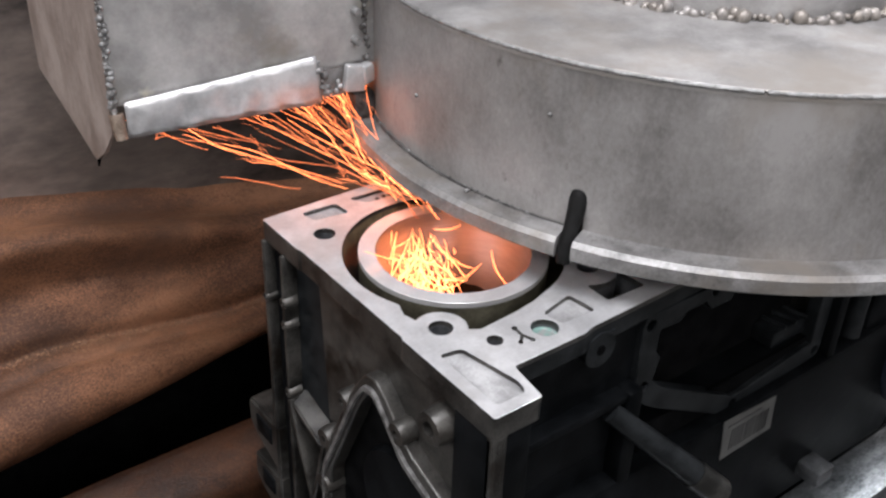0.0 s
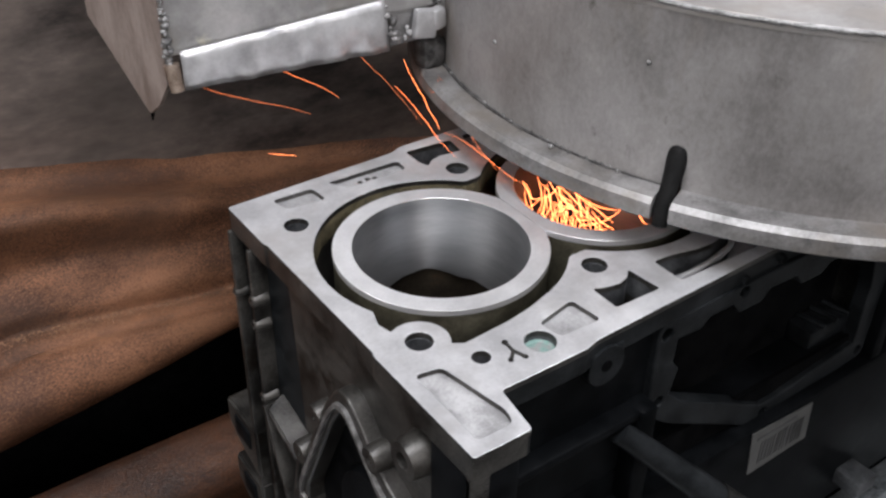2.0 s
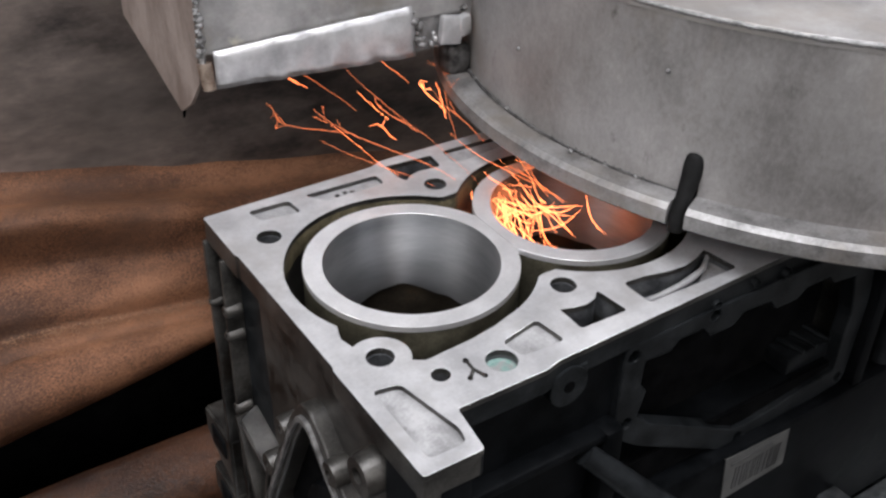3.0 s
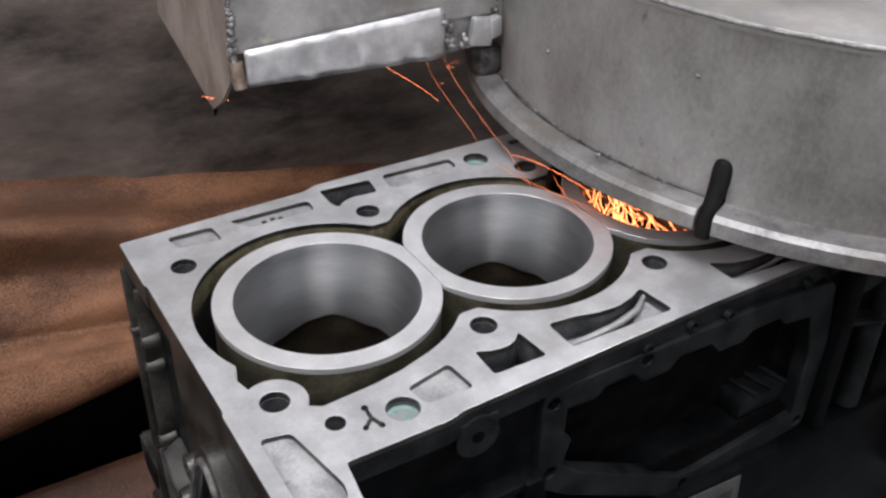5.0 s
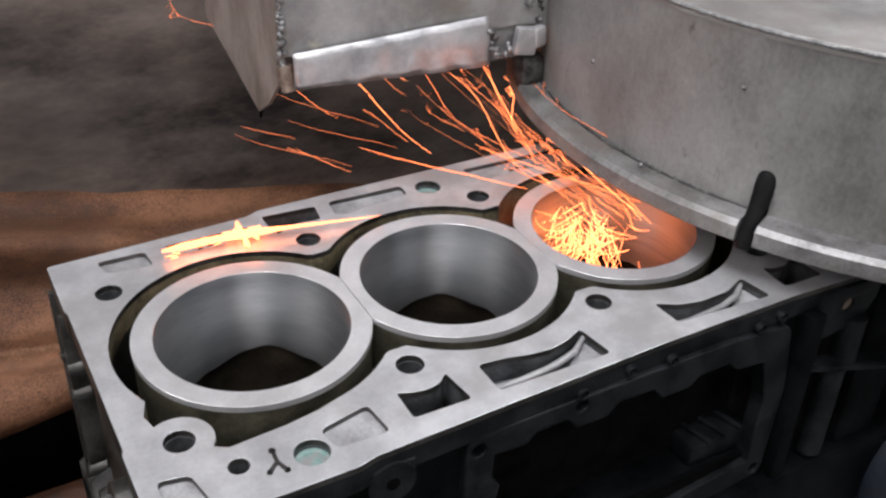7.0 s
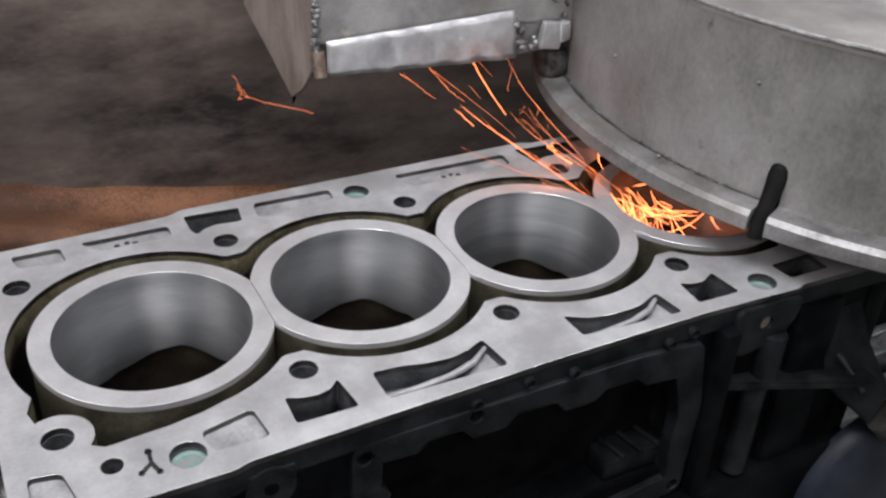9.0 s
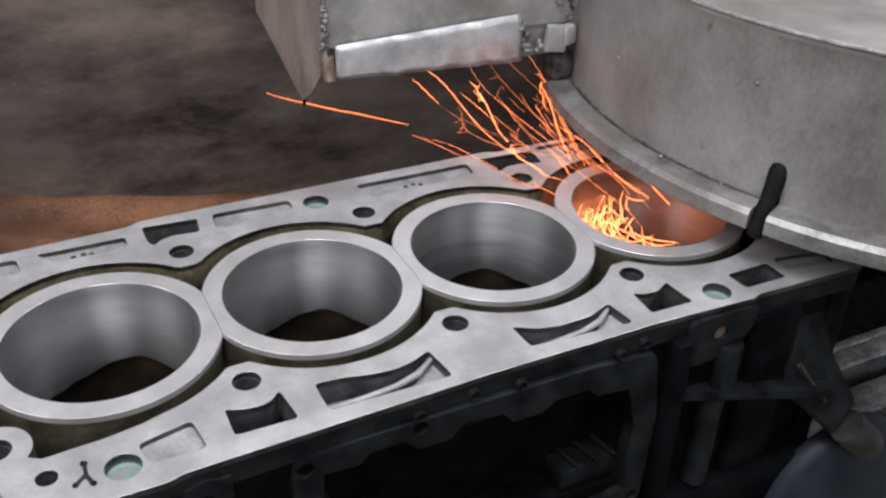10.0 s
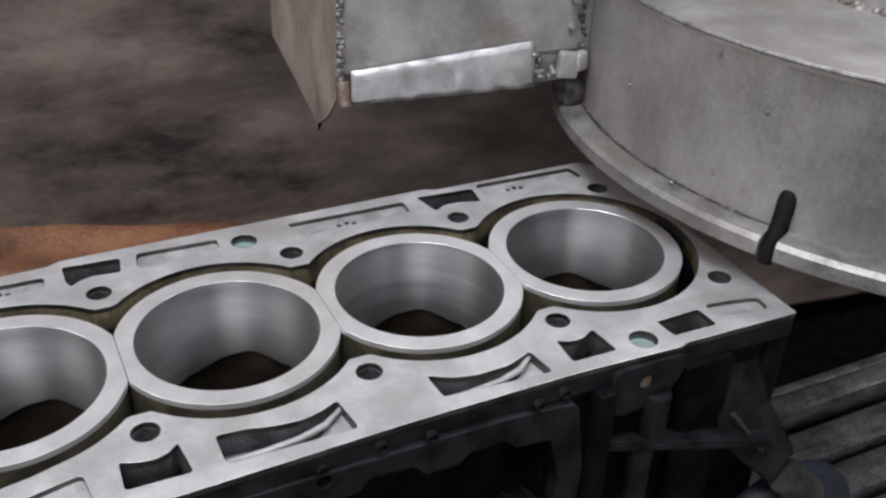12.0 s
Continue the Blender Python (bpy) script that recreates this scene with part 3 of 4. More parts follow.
    return block


def bore_wall():
    """The honed wall; its lower edge is cut to the outline of the bore's shade."""
    bm = bmesh.new()
    n, rows = 160, []
    for i in range(n):
        a = 2 * math.pi * i / n
        off = math.degrees(a) - 66
        deep = 0.0545 - 0.0095 * math.exp(-(off / 30) ** 2) - 0.0025 * math.exp(-((off + 38) / 10) ** 2) + 0.0012 * noise.noise((5 * math.cos(a), 5 * math.sin(a), 2))
        rows.append([bm.verts.new((r * math.cos(a), r * math.sin(a), z)) for r, z in ((BORE_R, -0.0003), (BORE_R, -0.02), (BORE_R, -deep), (BORE_R + 0.0016, -deep - 0.0015), (BORE_R + 0.0019, -deep), (BORE_R + 0.0019, -0.0055))])
    for a, b in zip(rows, rows[1:] + rows[:1]):
        for j in range(5):
            bm.faces.new((a[j], b[j], b[j + 1], a[j + 1]))
    return bm


def liner(block, k):
    def flat(a, r):
        if r < 0.045:
            return r
        c = math.cos(a)
        side = 0.0498 if (c > 0 and k < 3) or (c < 0 and k > 0) else 1.0
        return min(r, side / max(1e-6, abs(c)))
    top = part("liner", lathe([(BORE_R, -0.0001), (BORE_R + 0.0001, 0.0), (LINER_R - 0.0001, 0.0), (LINER_R, -0.0001), (LINER_R, -0.0030), (BORE_R + 0.002, -0.0030), (BORE_R + 0.002, -0.001)], 128, limit=flat), LINER_TOP, block, "steel liner ground bright on top")
    side = part("liner_wall", lathe([(LINER_R - 0.0003, -0.0028), (LINER_R - 0.0003, -0.103), (LINER_R - 0.004, -0.103), (LINER_R - 0.004, -0.0028)], 96, limit=flat), LINER_SIDE, top, "stained outer wall of the liner", True)
    bore = part("bore", bore_wall(), BORE if k != 2 else BORE_SCRATCHED, top, "honed grey cylinder bore" if k != 2 else "honed grey cylinder bore with ring scratches", True)
    # stands in for shade on the bore wall below the cut edge
    part("lower_bore", lathe([(BORE_R + 0.002, -0.036), (BORE_R + 0.003, -0.238), (BORE_R + 0.004, -0.238), (BORE_R + 0.004, -0.036)], 64), LOWER_BORE, top, "dark lower cylinder painting the bore's shade", True)
    top.location = (k * PITCH, 0, 0)
    return top


def ring_plate(name, outline, holes, d0, d1, turn, at, material, parent, label="", bevel=0.0008):
    return plate(name, rounded(outline, 0.006, 4), [rounded(h, 0.004, 4) if len(h) < 14 else h for h in holes], d0, d1, material, parent, bevel, label, Matrix.Translation(at) @ turn)


def front_face(block):
    """Details of the end face at x = -0.064 .. -0.072."""
    part("end_wall", boxed(-0.064, -0.0625, -0.118, 0.083, -0.236, -0.0125, bevel=0.001), CAST_MID, block, "grey-brown cast end wall")
    # two slim upright ribs at the far corner, joined by a sunk web with bolt bosses
    part("corner_rib", boxed(-0.0735, -0.062, 0.0850, 0.0890, -0.236, -0.013, bevel=0.0012), CAST, block)
    part("rib", boxed(-0.0735, -0.062, 0.0640, 0.0672, -0.236, -0.013, bevel=0.0012), CAST, block)
    part("rib_web", boxed(-0.0665, -0.062, 0.066, 0.086, -0.236, -0.013, bevel=0.0008), CAST_DARK, block, "dark sunk web between the ribs")
    for y, z, r in ((0.0655, -0.045, 0.0036), (0.0655, -0.061, 0.0034), (0.0870, -0.052, 0.0028), (0.0655, -0.112, 0.0036)):
        b = lathe([(0.0018, -0.001), (0.0018, 0), (r - 0.0008, 0), (r, -0.0012), (r + 0.0006, -0.009), (0.0018, -0.009)], 20)
        part("bolt_boss", b, CAST, block, "", True).matrix_local = Matrix.Translation((-0.0742, y, z)) @ pose(0, 0, 0, 0, -90, 0)
    part("corner_rib", boxed(-0.0715, -0.062, -0.1235, -0.118, -0.06, -0.0125, bevel=0.0015), CAST, block)
    part("side_web", boxed(-0.0715, -0.048, -0.1235, -0.0945, -0.075, -0.0125, bevel=0.002), CAST_DARK, block)
    # a shallow raised field runs down from the deck to the cover flange
    part("raised_field", prism([(-0.064, 0.033, -0.0125), (-0.064, -0.112, -0.0125), (-0.064, -0.112, -0.095), (-0.064, -0.060, -0.058), (-0.064, -0.035, -0.040), (-0.064, 0.012, -0.105), (-0.064, 0.026, -0.108)], (-0.0035, 0, 0)), CAST, block, "slightly raised smooth casting")
    # a small tray beside the ribs, its floor bright
    tray = prism([(-0.064, 0.060, -0.108), (-0.064, 0.018, -0.119), (-0.077, 0.022, -0.121), (-0.076, 0.056, -0.112)], (0, 0, -0.004))
    bmesh.ops.bevel(tray, geom=tray.edges[:], offset=0.001, segments=2, affect="EDGES")
    part("tray", tray, CAST, block, "small bright casting ledge")
    for a, b in (((0.060, -0.112), (0.026, -0.205)), ((0.020, -0.120), (0.034, -0.175)), ((0.034, -0.175), (0.052, -0.228))):
        d = math.hypot(b[0] - a[0], b[1] - a[1])
        m = Matrix.Translation((-0.0705, (a[0] + b[0]) / 2, (a[1] + b[1]) / 2)) @ pose(0, 0, 0, math.degrees(math.atan2(b[1] - a[1], b[0] - a[0])), 0, 0)
        part("brace", boxed(-0.0065, 0.0065, -d / 2, d / 2, -0.0017, 0.0017, m=m, bevel=0.0008), CAST, block)
    outer = [(0.026, -0.135), (0.007, -0.095), (-0.013, -0.054), (-0.025, -0.037), (-0.035, -0.035), (-0.045, -0.043), (-0.064, -0.062), (-0.098, -0.074), (-0.118, -0.094), (-0.118, -0.232), (0.026, -0.232)]
    inner = [(0.014, -0.135), (-0.002, -0.100), (-0.019, -0.062), (-0.028, -0.049), (-0.035, -0.048), (-0.042, -0.055), (-0.060, -0.075), (-0.092, -0.087), (-0.106, -0.103), (-0.106, -0.222), (0.014, -0.222)]
    ring_plate("cover_flange", outer, [inner], 0, 0.013, ON_FRONT, (-0.0625, 0, 0), CAST, block, "raised gasket flange round a dark opening", 0.0012)
    # black sheet that paints the shade inside the flange
    part("opening_shade", boxed(-0.0655, -0.0635, -0.112, 0.020, -0.229, -0.045, bevel=0), BLACK, block, "black sheet painting the shade behind the flange")
    ob = part("bearing_web", lathe([(0.0005, -0.004), (0.034, -0.004), (0.036, 0), (0.034, 0.004), (0.0005, 0.004)], 40), CAST_DARK, block, "", True)
    ob.matrix_local = Matrix.Translation((-0.066, -0.048, -0.118)) @ pose(0, 0, 0, 0, 90, 0)
    boss = lathe([(0.0042, -0.004), (0.0042, 0), (0.0088, 0), (0.0098, -0.003), (0.0105, -0.016), (0.0042, -0.016)], 28)
    part("bolt_boss", boss, CAST, block, "", True).matrix_local = Matrix.Translation((-0.0785, -0.085, -0.030)) @ pose(0, 0, 0, 0, -90, 0)
    for y, z in ((0.017, -0.112), (-0.004, -0.070), (0.020, -0.150), (-0.056, -0.055)):
        b = lathe([(0.0022, -0.003), (0.0022, 0), (0.0062, 0), (0.007, -0.003), (0.007, -0.014), (0.0022, -0.014)], 20)
        part("bolt_boss", b, CAST, block, "", True).matrix_local = Matrix.Translation((-0.0775, y, z)) @ pose(0, 0, 0, 0, -90, 0)
    # stepped mounting lugs: a flat top, a rib that slants in below it
    for top, reach in ((-0.154, 0.1235), (-0.200, 0.1205)):
        lug = prism([(-0.074, 0.084, top), (-0.074, reach, top), (-0.074, reach, top - 0.020), (-0.074, reach - 0.010, top - 0.026), (-0.074, 0.084, top - 0.040)], (0.040, 0, 0))
        bmesh.ops.bevel(lug, geom=lug.edges[:], offset=0.0016, segments=2, affect="EDGES")
        part("mounting_lug", lug, CAST, block, "dusty stepped mounting lug")
        # raised dark plate that paints the shade of a recess
        part("lug_shade_plate", boxed(-0.0752, -0.0735, 0.092, reach - 0.012, top - 0.020, top - 0.006, bevel=0.0005), CAST_DARK, block)
    lip = [(0.0205, -0.135), (0.0028, -0.0975), (-0.0158, -0.058), (-0.0262, -0.0427), (-0.035, -0.0412), (-0.0435, -0.0488), (-0.062, -0.068), (-0.095, -0.080), (-0.112, -0.098), (-0.112, -0.227), (0.0205, -0.227)]
    inner_lip = [(y * 0.97 - 0.0012, z - 0.0035 if z > -0.2 else z + 0.003) for y, z in lip]
    ring_plate("gasket_lip", lip, [inner_lip], 0, 0.0025, ON_FRONT, (-0.0752, 0, 0), GRIME, block, "bright machined lip of the flange", 0.0004)


def near_side(block):
    """Details of the long side at y = -0.09 .. -0.105."""
    outer = [(0.055, -0.012), (0.055, -0.068), (0.072, -0.082), (0.146, -0.1235), (0.162, -0.1245), (0.243, -0.117), (0.245, -0.058), (0.238, -0.016), (0.2, -0.0125)]
    inner = [(0.069, -0.026), (0.0685, -0.040), (0.073, -0.046), (0.0695, -0.061), (0.080, -0.071), (0.150, -0.110), (0.160, -0.111), (0.230, -0.103), (0.231, -0.060), (0.224, -0.034), (0.206, -0.032), (0.200, -0.026), (0.182, -0.026), (0.176, -0.031), (0.160, -0.031), (0.154, -0.024), (0.134, -0.023), (0.128, -0.029), (0.112, -0.029), (0.106, -0.022), (0.090, -0.022), (0.085, -0.027)]
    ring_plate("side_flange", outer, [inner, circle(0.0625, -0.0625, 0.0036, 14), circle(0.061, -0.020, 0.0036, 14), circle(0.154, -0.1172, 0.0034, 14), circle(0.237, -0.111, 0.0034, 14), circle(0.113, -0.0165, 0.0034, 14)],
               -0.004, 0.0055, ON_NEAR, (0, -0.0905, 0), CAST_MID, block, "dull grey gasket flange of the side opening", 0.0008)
    # black sheets at the back and sill paint the opening's shade
    part("hollow_shade", boxed(0.0665, 0.2355, -0.0718, -0.0708, -0.0990, -0.0140, bevel=0), BLACK, block, "black sheet painting the shade in the side opening")
    part("sill_shade", boxed(0.070, 0.2355, -0.0925, -0.0900, -0.118, -0.0990, bevel=0), BLACK, block)
    part("hollow_ledge", boxed(0.196, 0.2355, -0.0885, -0.0715, -0.0985, -0.0860, bevel=0.002), CAST_MID, block)
    for i in range(3):
        part("cooling_rib", rodded((0.203 + 0.011 * i, -0.0725, -0.0845), (0.207 + 0.011 * i, -0.0890, -0.0850), 0.0017, 0.0017, 8), CAST_MID, block, "", True)
    ear = bmesh.new()
    rod(ear, (0.020, -0.0985, -0.017), (0.020, -0.0905, -0.017), 0.0105, 0.0105, 24)
    box(ear, 0.0095, 0.0305, -0.0981, -0.0905, -0.017, -0.008, bevel=0.001)
    part("ear", ear, CAST_MID, block)
    # flat black disc, the hole's shade as colour
    part("thread", rodded((0.020, -0.0989, -0.017), (0.020, -0.0975, -0.017), 0.003, 0.003, 16), BLACK, block, "black disc painting the shade of a threaded hole")
    for x, z in ((0.113, -0.0105), (0.139, -0.0075), (0.163, -0.0105), (0.217, -0.0112), (0.230, -0.0085)):
        b = lathe([(0.0005, -0.0022), (0.0020, -0.0022), (0.0022, 0), (0.0025, 0), (0.0027, -0.0006), (0.0027, -0.006), (0.0005, -0.006)], 18)
        part("bolt_hole", b, CAST_MID, block, "small dull threaded hole", True).matrix_local = Matrix.Translation((x, -0.0962, z)) @ pose(0, 0, 0, 90, 0, 0)
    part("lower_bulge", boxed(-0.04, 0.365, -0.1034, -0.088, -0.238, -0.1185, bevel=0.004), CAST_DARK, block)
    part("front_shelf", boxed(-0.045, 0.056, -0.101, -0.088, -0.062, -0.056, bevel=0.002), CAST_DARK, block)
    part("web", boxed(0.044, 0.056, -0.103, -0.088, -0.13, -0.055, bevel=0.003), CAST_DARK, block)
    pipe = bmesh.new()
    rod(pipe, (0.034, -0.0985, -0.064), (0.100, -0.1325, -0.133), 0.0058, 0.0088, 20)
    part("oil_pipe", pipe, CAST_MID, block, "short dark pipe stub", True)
    part("pipe_end", rodded((0.084, -0.1243, -0.1163), (0.1005, -0.1328, -0.1335), 0.0086, 0.0090, 22), CAST, block, "paler end of the pipe", True)
    lab = part("paper_label", prism(((0.1372, -0.1036, -0.1193), (0.1895, -0.1036, -0.1227), (0.1919, -0.1036, -0.1515), (0.1413, -0.1036, -0.1531)), (0, -0.0006, 0)), PAPER, block, "worn white paper label with a bar pattern")
    rng = random.Random(11)
    bars = bmesh.new()
    x = 0.1475
    while x < 0.184:
        w = rng.uniform(0.0006, 0.002)
        box(bars, x, x + w, -0.1048, -0.1044, -0.147, -0.130, bevel=0)
        x += w + rng.uniform(0.0008, 0.002)
    box(bars, 0.143, 0.176, -0.1048, -0.1044, -0.127, -0.1255, bevel=0)
    tagged(part("label_print", bars, INK, lab), kind="stuff")
    part("rib", boxed(0.246, 0.256, -0.1015, -0.089, -0.23, -0.012, bevel=0.002), CAST_DARK, block)
    # an ear with a threaded hole hangs from the deck edge
    ear = plate_mesh("ear", rounded([(0.256, -0.004), (0.297, -0.004), (0.297, -0.016), (0.288, -0.029), (0.262, -0.033), (0.256, -0.026)], 0.005), [circle(0.2755, -0.0155, 0.0038, 18)], 0.0905, 0.0968, 0.0006)
    ear.transform(ON_NEAR)
    mesh_object("ear", ear, CAST_MID, block)
    part("thread", rodded((0.2755, -0.0952, -0.0155), (0.2755, -0.0915, -0.0155), 0.0040, 0.0040, 16), PIN, block, "small brassy threaded hole")
    # flush black sheet, painted shade with no real depth
    part("hollow_shade", boxed(0.258, 0.300, -0.0925, -0.0905, -0.110, -0.034, bevel=0), BLACK, block, "black sheet painting the shade beside the bracket")
    part("wide_pillar", boxed(0.297, 0.330, -0.0985, -0.089, -0.20, -0.013, bevel=0.005), CAST_DARK, block)
    for xx, zz, hh in ((0.284, -0.040, 0.030), (0.279, -0.085, 0.060)):
        part("pillar", rodded((xx, -0.0955, zz - hh / 2), (xx, -0.0955, zz + hh / 2), 0.0072, 0.0072, 20), CAST_MID, block, "", True)
    # a slim bar runs out from the rib to the bracket arm
    bar = prism([(0.256, -0.0985, -0.0465), (0.352, -0.1165, -0.0650), (0.352, -0.1165, -0.0690), (0.256, -0.0985, -0.0515)], (0.003, 0.012, 0))
    bmesh.ops.bevel(bar, geom=bar.edges[:], offset=0.001, segments=2, affect="EDGES")
    part("bracket_bar", bar, CAST_MID, block)
    a, b = Vector((0.312, -0.095, -0.038)), Vector((0.3795, -0.1222, -0.1087))
    turn = (b - a).to_track_quat("Z", "Y").to_matrix().to_4x4()
    long = (b - a).length
    arm = prism([(0.319, -0.0900, -0.020), (0.351, -0.0900, -0.022), (0.356, -0.0965, -0.050), (0.374, -0.1120, -0.084), (0.356, -0.1160, -0.098), (0.324, -0.1020, -0.066)], (0.004, 0.014, 0.0))
    bmesh.ops.bevel(arm, geom=arm.edges[:], offset=0.0016, segments=2, affect="EDGES")
    part("bracket_arm", arm, CAST_MID, block, "tapered dark bracket arm")
    part("arm_edge", rodded((0.331, -0.1020, -0.050), (0.349, -0.1105, -0.075), 0.0014, 0.0010, 8), CAST, block, "paler edge strip of the arm", True)
    tip = lathe([(0.0005, long * 0.78), (0.0101, long * 0.78), (0.0104, long * 0.985), (0.0096, long), (0.0062, long), (0.0056, long * 0.985), (0.0005, long * 0.985)], 32)
    part("bracket_end", tip, CAST, block, "machined round end of the arm", True).matrix_local = Matrix.Translation(a) @ turn
    disc = lathe([(0.0005, 0), (0.050, 0), (0.054, -0.004), (0.054, -0.012), (0.0005, -0.012)], 56)
    part("side_cover", disc, BLUE, block, "dark bluish round cover", True).matrix_local = Matrix.Translation((0.384, -0.113, -0.160)) @ pose(0, 0, 0, 90, 0, 0)
    part("end_flange", boxed(0.352, 0.3665, -0.094, 0.088, -0.235, -0.012, bevel=0.002), CAST_DARK, block)
    part("lug", boxed(0.243, 0.262, -0.122, -0.100, -0.222, -0.209, bevel=0.002), POCKET_WALL, block, "small bright cast lug")


engine_block()


# ---------------------------------------------------------------- grinding head
AXIS = (0.4281, 0.0338)
RIM_R, DRUM_R, RIM_Z, RIM_TOP, DRUM_Z = 0.2457, 0.2298, 0.0206, 0.0316, 0.119
SLOT_A, SLOT_W, SLOT_TOP = radians(204.9), radians(2.1), 0.0475


def grinding_head():
    head = thing("grinding_head", "grey welded-steel grinding wheel shroud with side dust hood", "grinding head")
    drum = bmesh.new()
    t = 0.003
    a0, a1 = SLOT_A + SLOT_W / 2, SLOT_A - SLOT_W / 2 + 2 * math.pi
    wall = [(DRUM_R, RIM_TOP - 0.002), (DRUM_R, DRUM_Z - 0.001), (DRUM_R - t, DRUM_Z - 0.001), (DRUM_R - t, RIM_TOP - 0.002)]
    ob = part("drum_wall", lathe(wall, 200, a0, a1), DRUM, head, "dull grey rolled steel wall", False)
    ob.location = (*AXIS, 0)
    upper = [(DRUM_R, SLOT_TOP), (DRUM_R, DRUM_Z - 0.001), (DRUM_R - t, DRUM_Z - 0.001), (DRUM_R - t, SLOT_TOP)]
    ob = part("wall_bridge", lathe(upper, 6, a0 - SLOT_W, a0), DRUM, head)
    ob.location = (*AXIS, 0)
    rim = [(DRUM_R - 0.006, RIM_Z), (RIM_R - 0.001, RIM_Z), (RIM_R, RIM_Z + 0.001), (RIM_R, RIM_TOP - 0.0025), (RIM_R - 0.0025, RIM_TOP), (DRUM_R - 0.006, RIM_TOP)]
    ob = part("rim", lathe(rim, 220, a0, a1), RIM, head, "worn bright rim flange with a slot cut in it", False)
    ob.location = (*AXIS, 0)
    top = [(0.010, DRUM_Z - 0.003), (DRUM_R + 0.0005, DRUM_Z - 0.003), (DRUM_R + 0.0005, DRUM_Z - 0.0004), (DRUM_R - 0.001, DRUM_Z + 0.001), (0.010, DRUM_Z + 0.001)]
    ob = part("top_plate", lathe(top, 200), DRUM_TOP, head, "paler steel top plate")
    ob.location = (*AXIS, 0)
    hub = [(0.02, DRUM_Z), (0.128, DRUM_Z), (0.128, DRUM_Z + 0.075), (0.122, DRUM_Z + 0.08), (0.02, DRUM_Z + 0.08)]
    ob = part("hub", lathe(hub, 96), DRUM_TOP, head, "raised steel hub", True)
    ob.location = (*AXIS, 0)
    ob = part("spindle_housing", lathe([(0.01, DRUM_Z + 0.078), (0.095, DRUM_Z + 0.078), (0.095, DRUM_Z + 0.6), (0.01, DRUM_Z + 0.6)], 64), DRUM, head, "", True)
    ob.location = (*AXIS, 0)
    # added out of view to keep the skylights off the panel behind the hood
    part("light_blocker", boxed(0.10, 0.70, 0.15, 0.325, 0.305, 0.95, bevel=0.012), DRUM, head, "unseen block that shades the panel behind the hood")
    ob = part("grinding_wheel", lathe([(0.14, 0.0012), (0.196, 0.0012), (0.199, 0.003), (0.199, 0.06), (0.14, 0.06)], 120), BLACK, head, "dark segmented grinding wheel", True)
    ob.location = (*AXIS, 0)
    rng = random.Random(8)
    seam = bmesh.new()
    turn = [radians(120 + 0.5 * i) for i in range(344)]
    tube_along(seam, [(AXIS[0] + (DRUM_R + 0.0002) * math.cos(a), AXIS[1] + (DRUM_R + 0.0002) * math.sin(a), DRUM_Z + 0.0003 * noise.noise((40 * a, 1, 1))) for a in turn], [0.0012 + 0.0007 * noise.noise((55 * a, 0, 3)) for a in turn], 6)
    part("weld_seam", seam, WELD, head, "thin bright weld along the top edge", True)
    seam = bmesh.new()
    weld_bead(seam, [(AXIS[0] + (0.1305 + 0.002 * math.sin(9 * a)) * math.cos(a), AXIS[1] + 0.1305 * math.sin(a), DRUM_Z + 0.002) for a in [radians(120 + 3 * i) for i in range(60)]], 0.0042, rng, 0.0032)
    part("weld_seam", seam, DRUM, head, "lumpy weld round the hub", True)
    seam = bmesh.new()
    weld_bead(seam, [(AXIS[0] + DRUM_R * math.cos(a), AXIS[1] + DRUM_R * math.sin(a), RIM_TOP) for a in [radians(110 + 2 * i) for i in range(46)]], 0.0014, rng, 0.0012)
    part("weld_seam", seam, GRIME, head, "sooty weld at the foot of the wall", True)
    grime = bmesh.new()
    turn = [radians(112 + 0.8 * i) for i in range(116)]
    tube_along(grime, [(AXIS[0] + (DRUM_R + 0.0008) * math.cos(a), AXIS[1] + (DRUM_R + 0.0008) * math.sin(a), RIM_TOP + 0.0004) for a in turn], [0.0002 + 0.0024 * (1 - k / 115) ** 0.8 * (0.75 + 0.5 * noise.noise((1.7 * k, 0, 2))) for k in range(116)], 7)
    part("seam_grime", grime, SEAM_SOOT, head, "dark grime packed along the seam", True)
    slot = bmesh.new()
    r = DRUM_R + 0.0005
    c, s = math.cos(SLOT_A), math.sin(SLOT_A)
    base = Vector((AXIS[0] + r * c, AXIS[1] + r * s, 0))
    tube_along(slot, [base + Vector((k * c, k * s, z)) for k, z in ((0.0125, 0.0175), (0.011, 0.024), (0.0065, 0.032), (0.001, 0.040), (-0.0018, 0.047), (-0.002, 0.0510), (-0.002, 0.0530), (-0.002, 0.0540))], [0.0038, 0.0044, 0.0040, 0.0047, 0.0052, 0.0046, 0.0034, 0.0012], 14)
    part("rubber_plug", slot, RUBBER, head, "black rubber pushed into the slot", True)
    spots = bmesh.new()
    for a, z in ((188.6, RIM_TOP + 0.001), (176, 0.07), (200, 0.09)):
        a = radians(a)
        rr = DRUM_R + (0.004 if z < 0.05 else 0.0)
        bmesh.ops.create_icosphere(spots, subdivisions=2, radius=0.0013, matrix=Matrix.Translation((AXIS[0] + rr * math.cos(a), AXIS[1] + rr * math.sin(a), z)))
    tagged(part("weld_spatter", spots, WELD, head, "tiny bright drops of weld spatter", True), kind="stuff")
    dust_hood(head, rng)
    return head


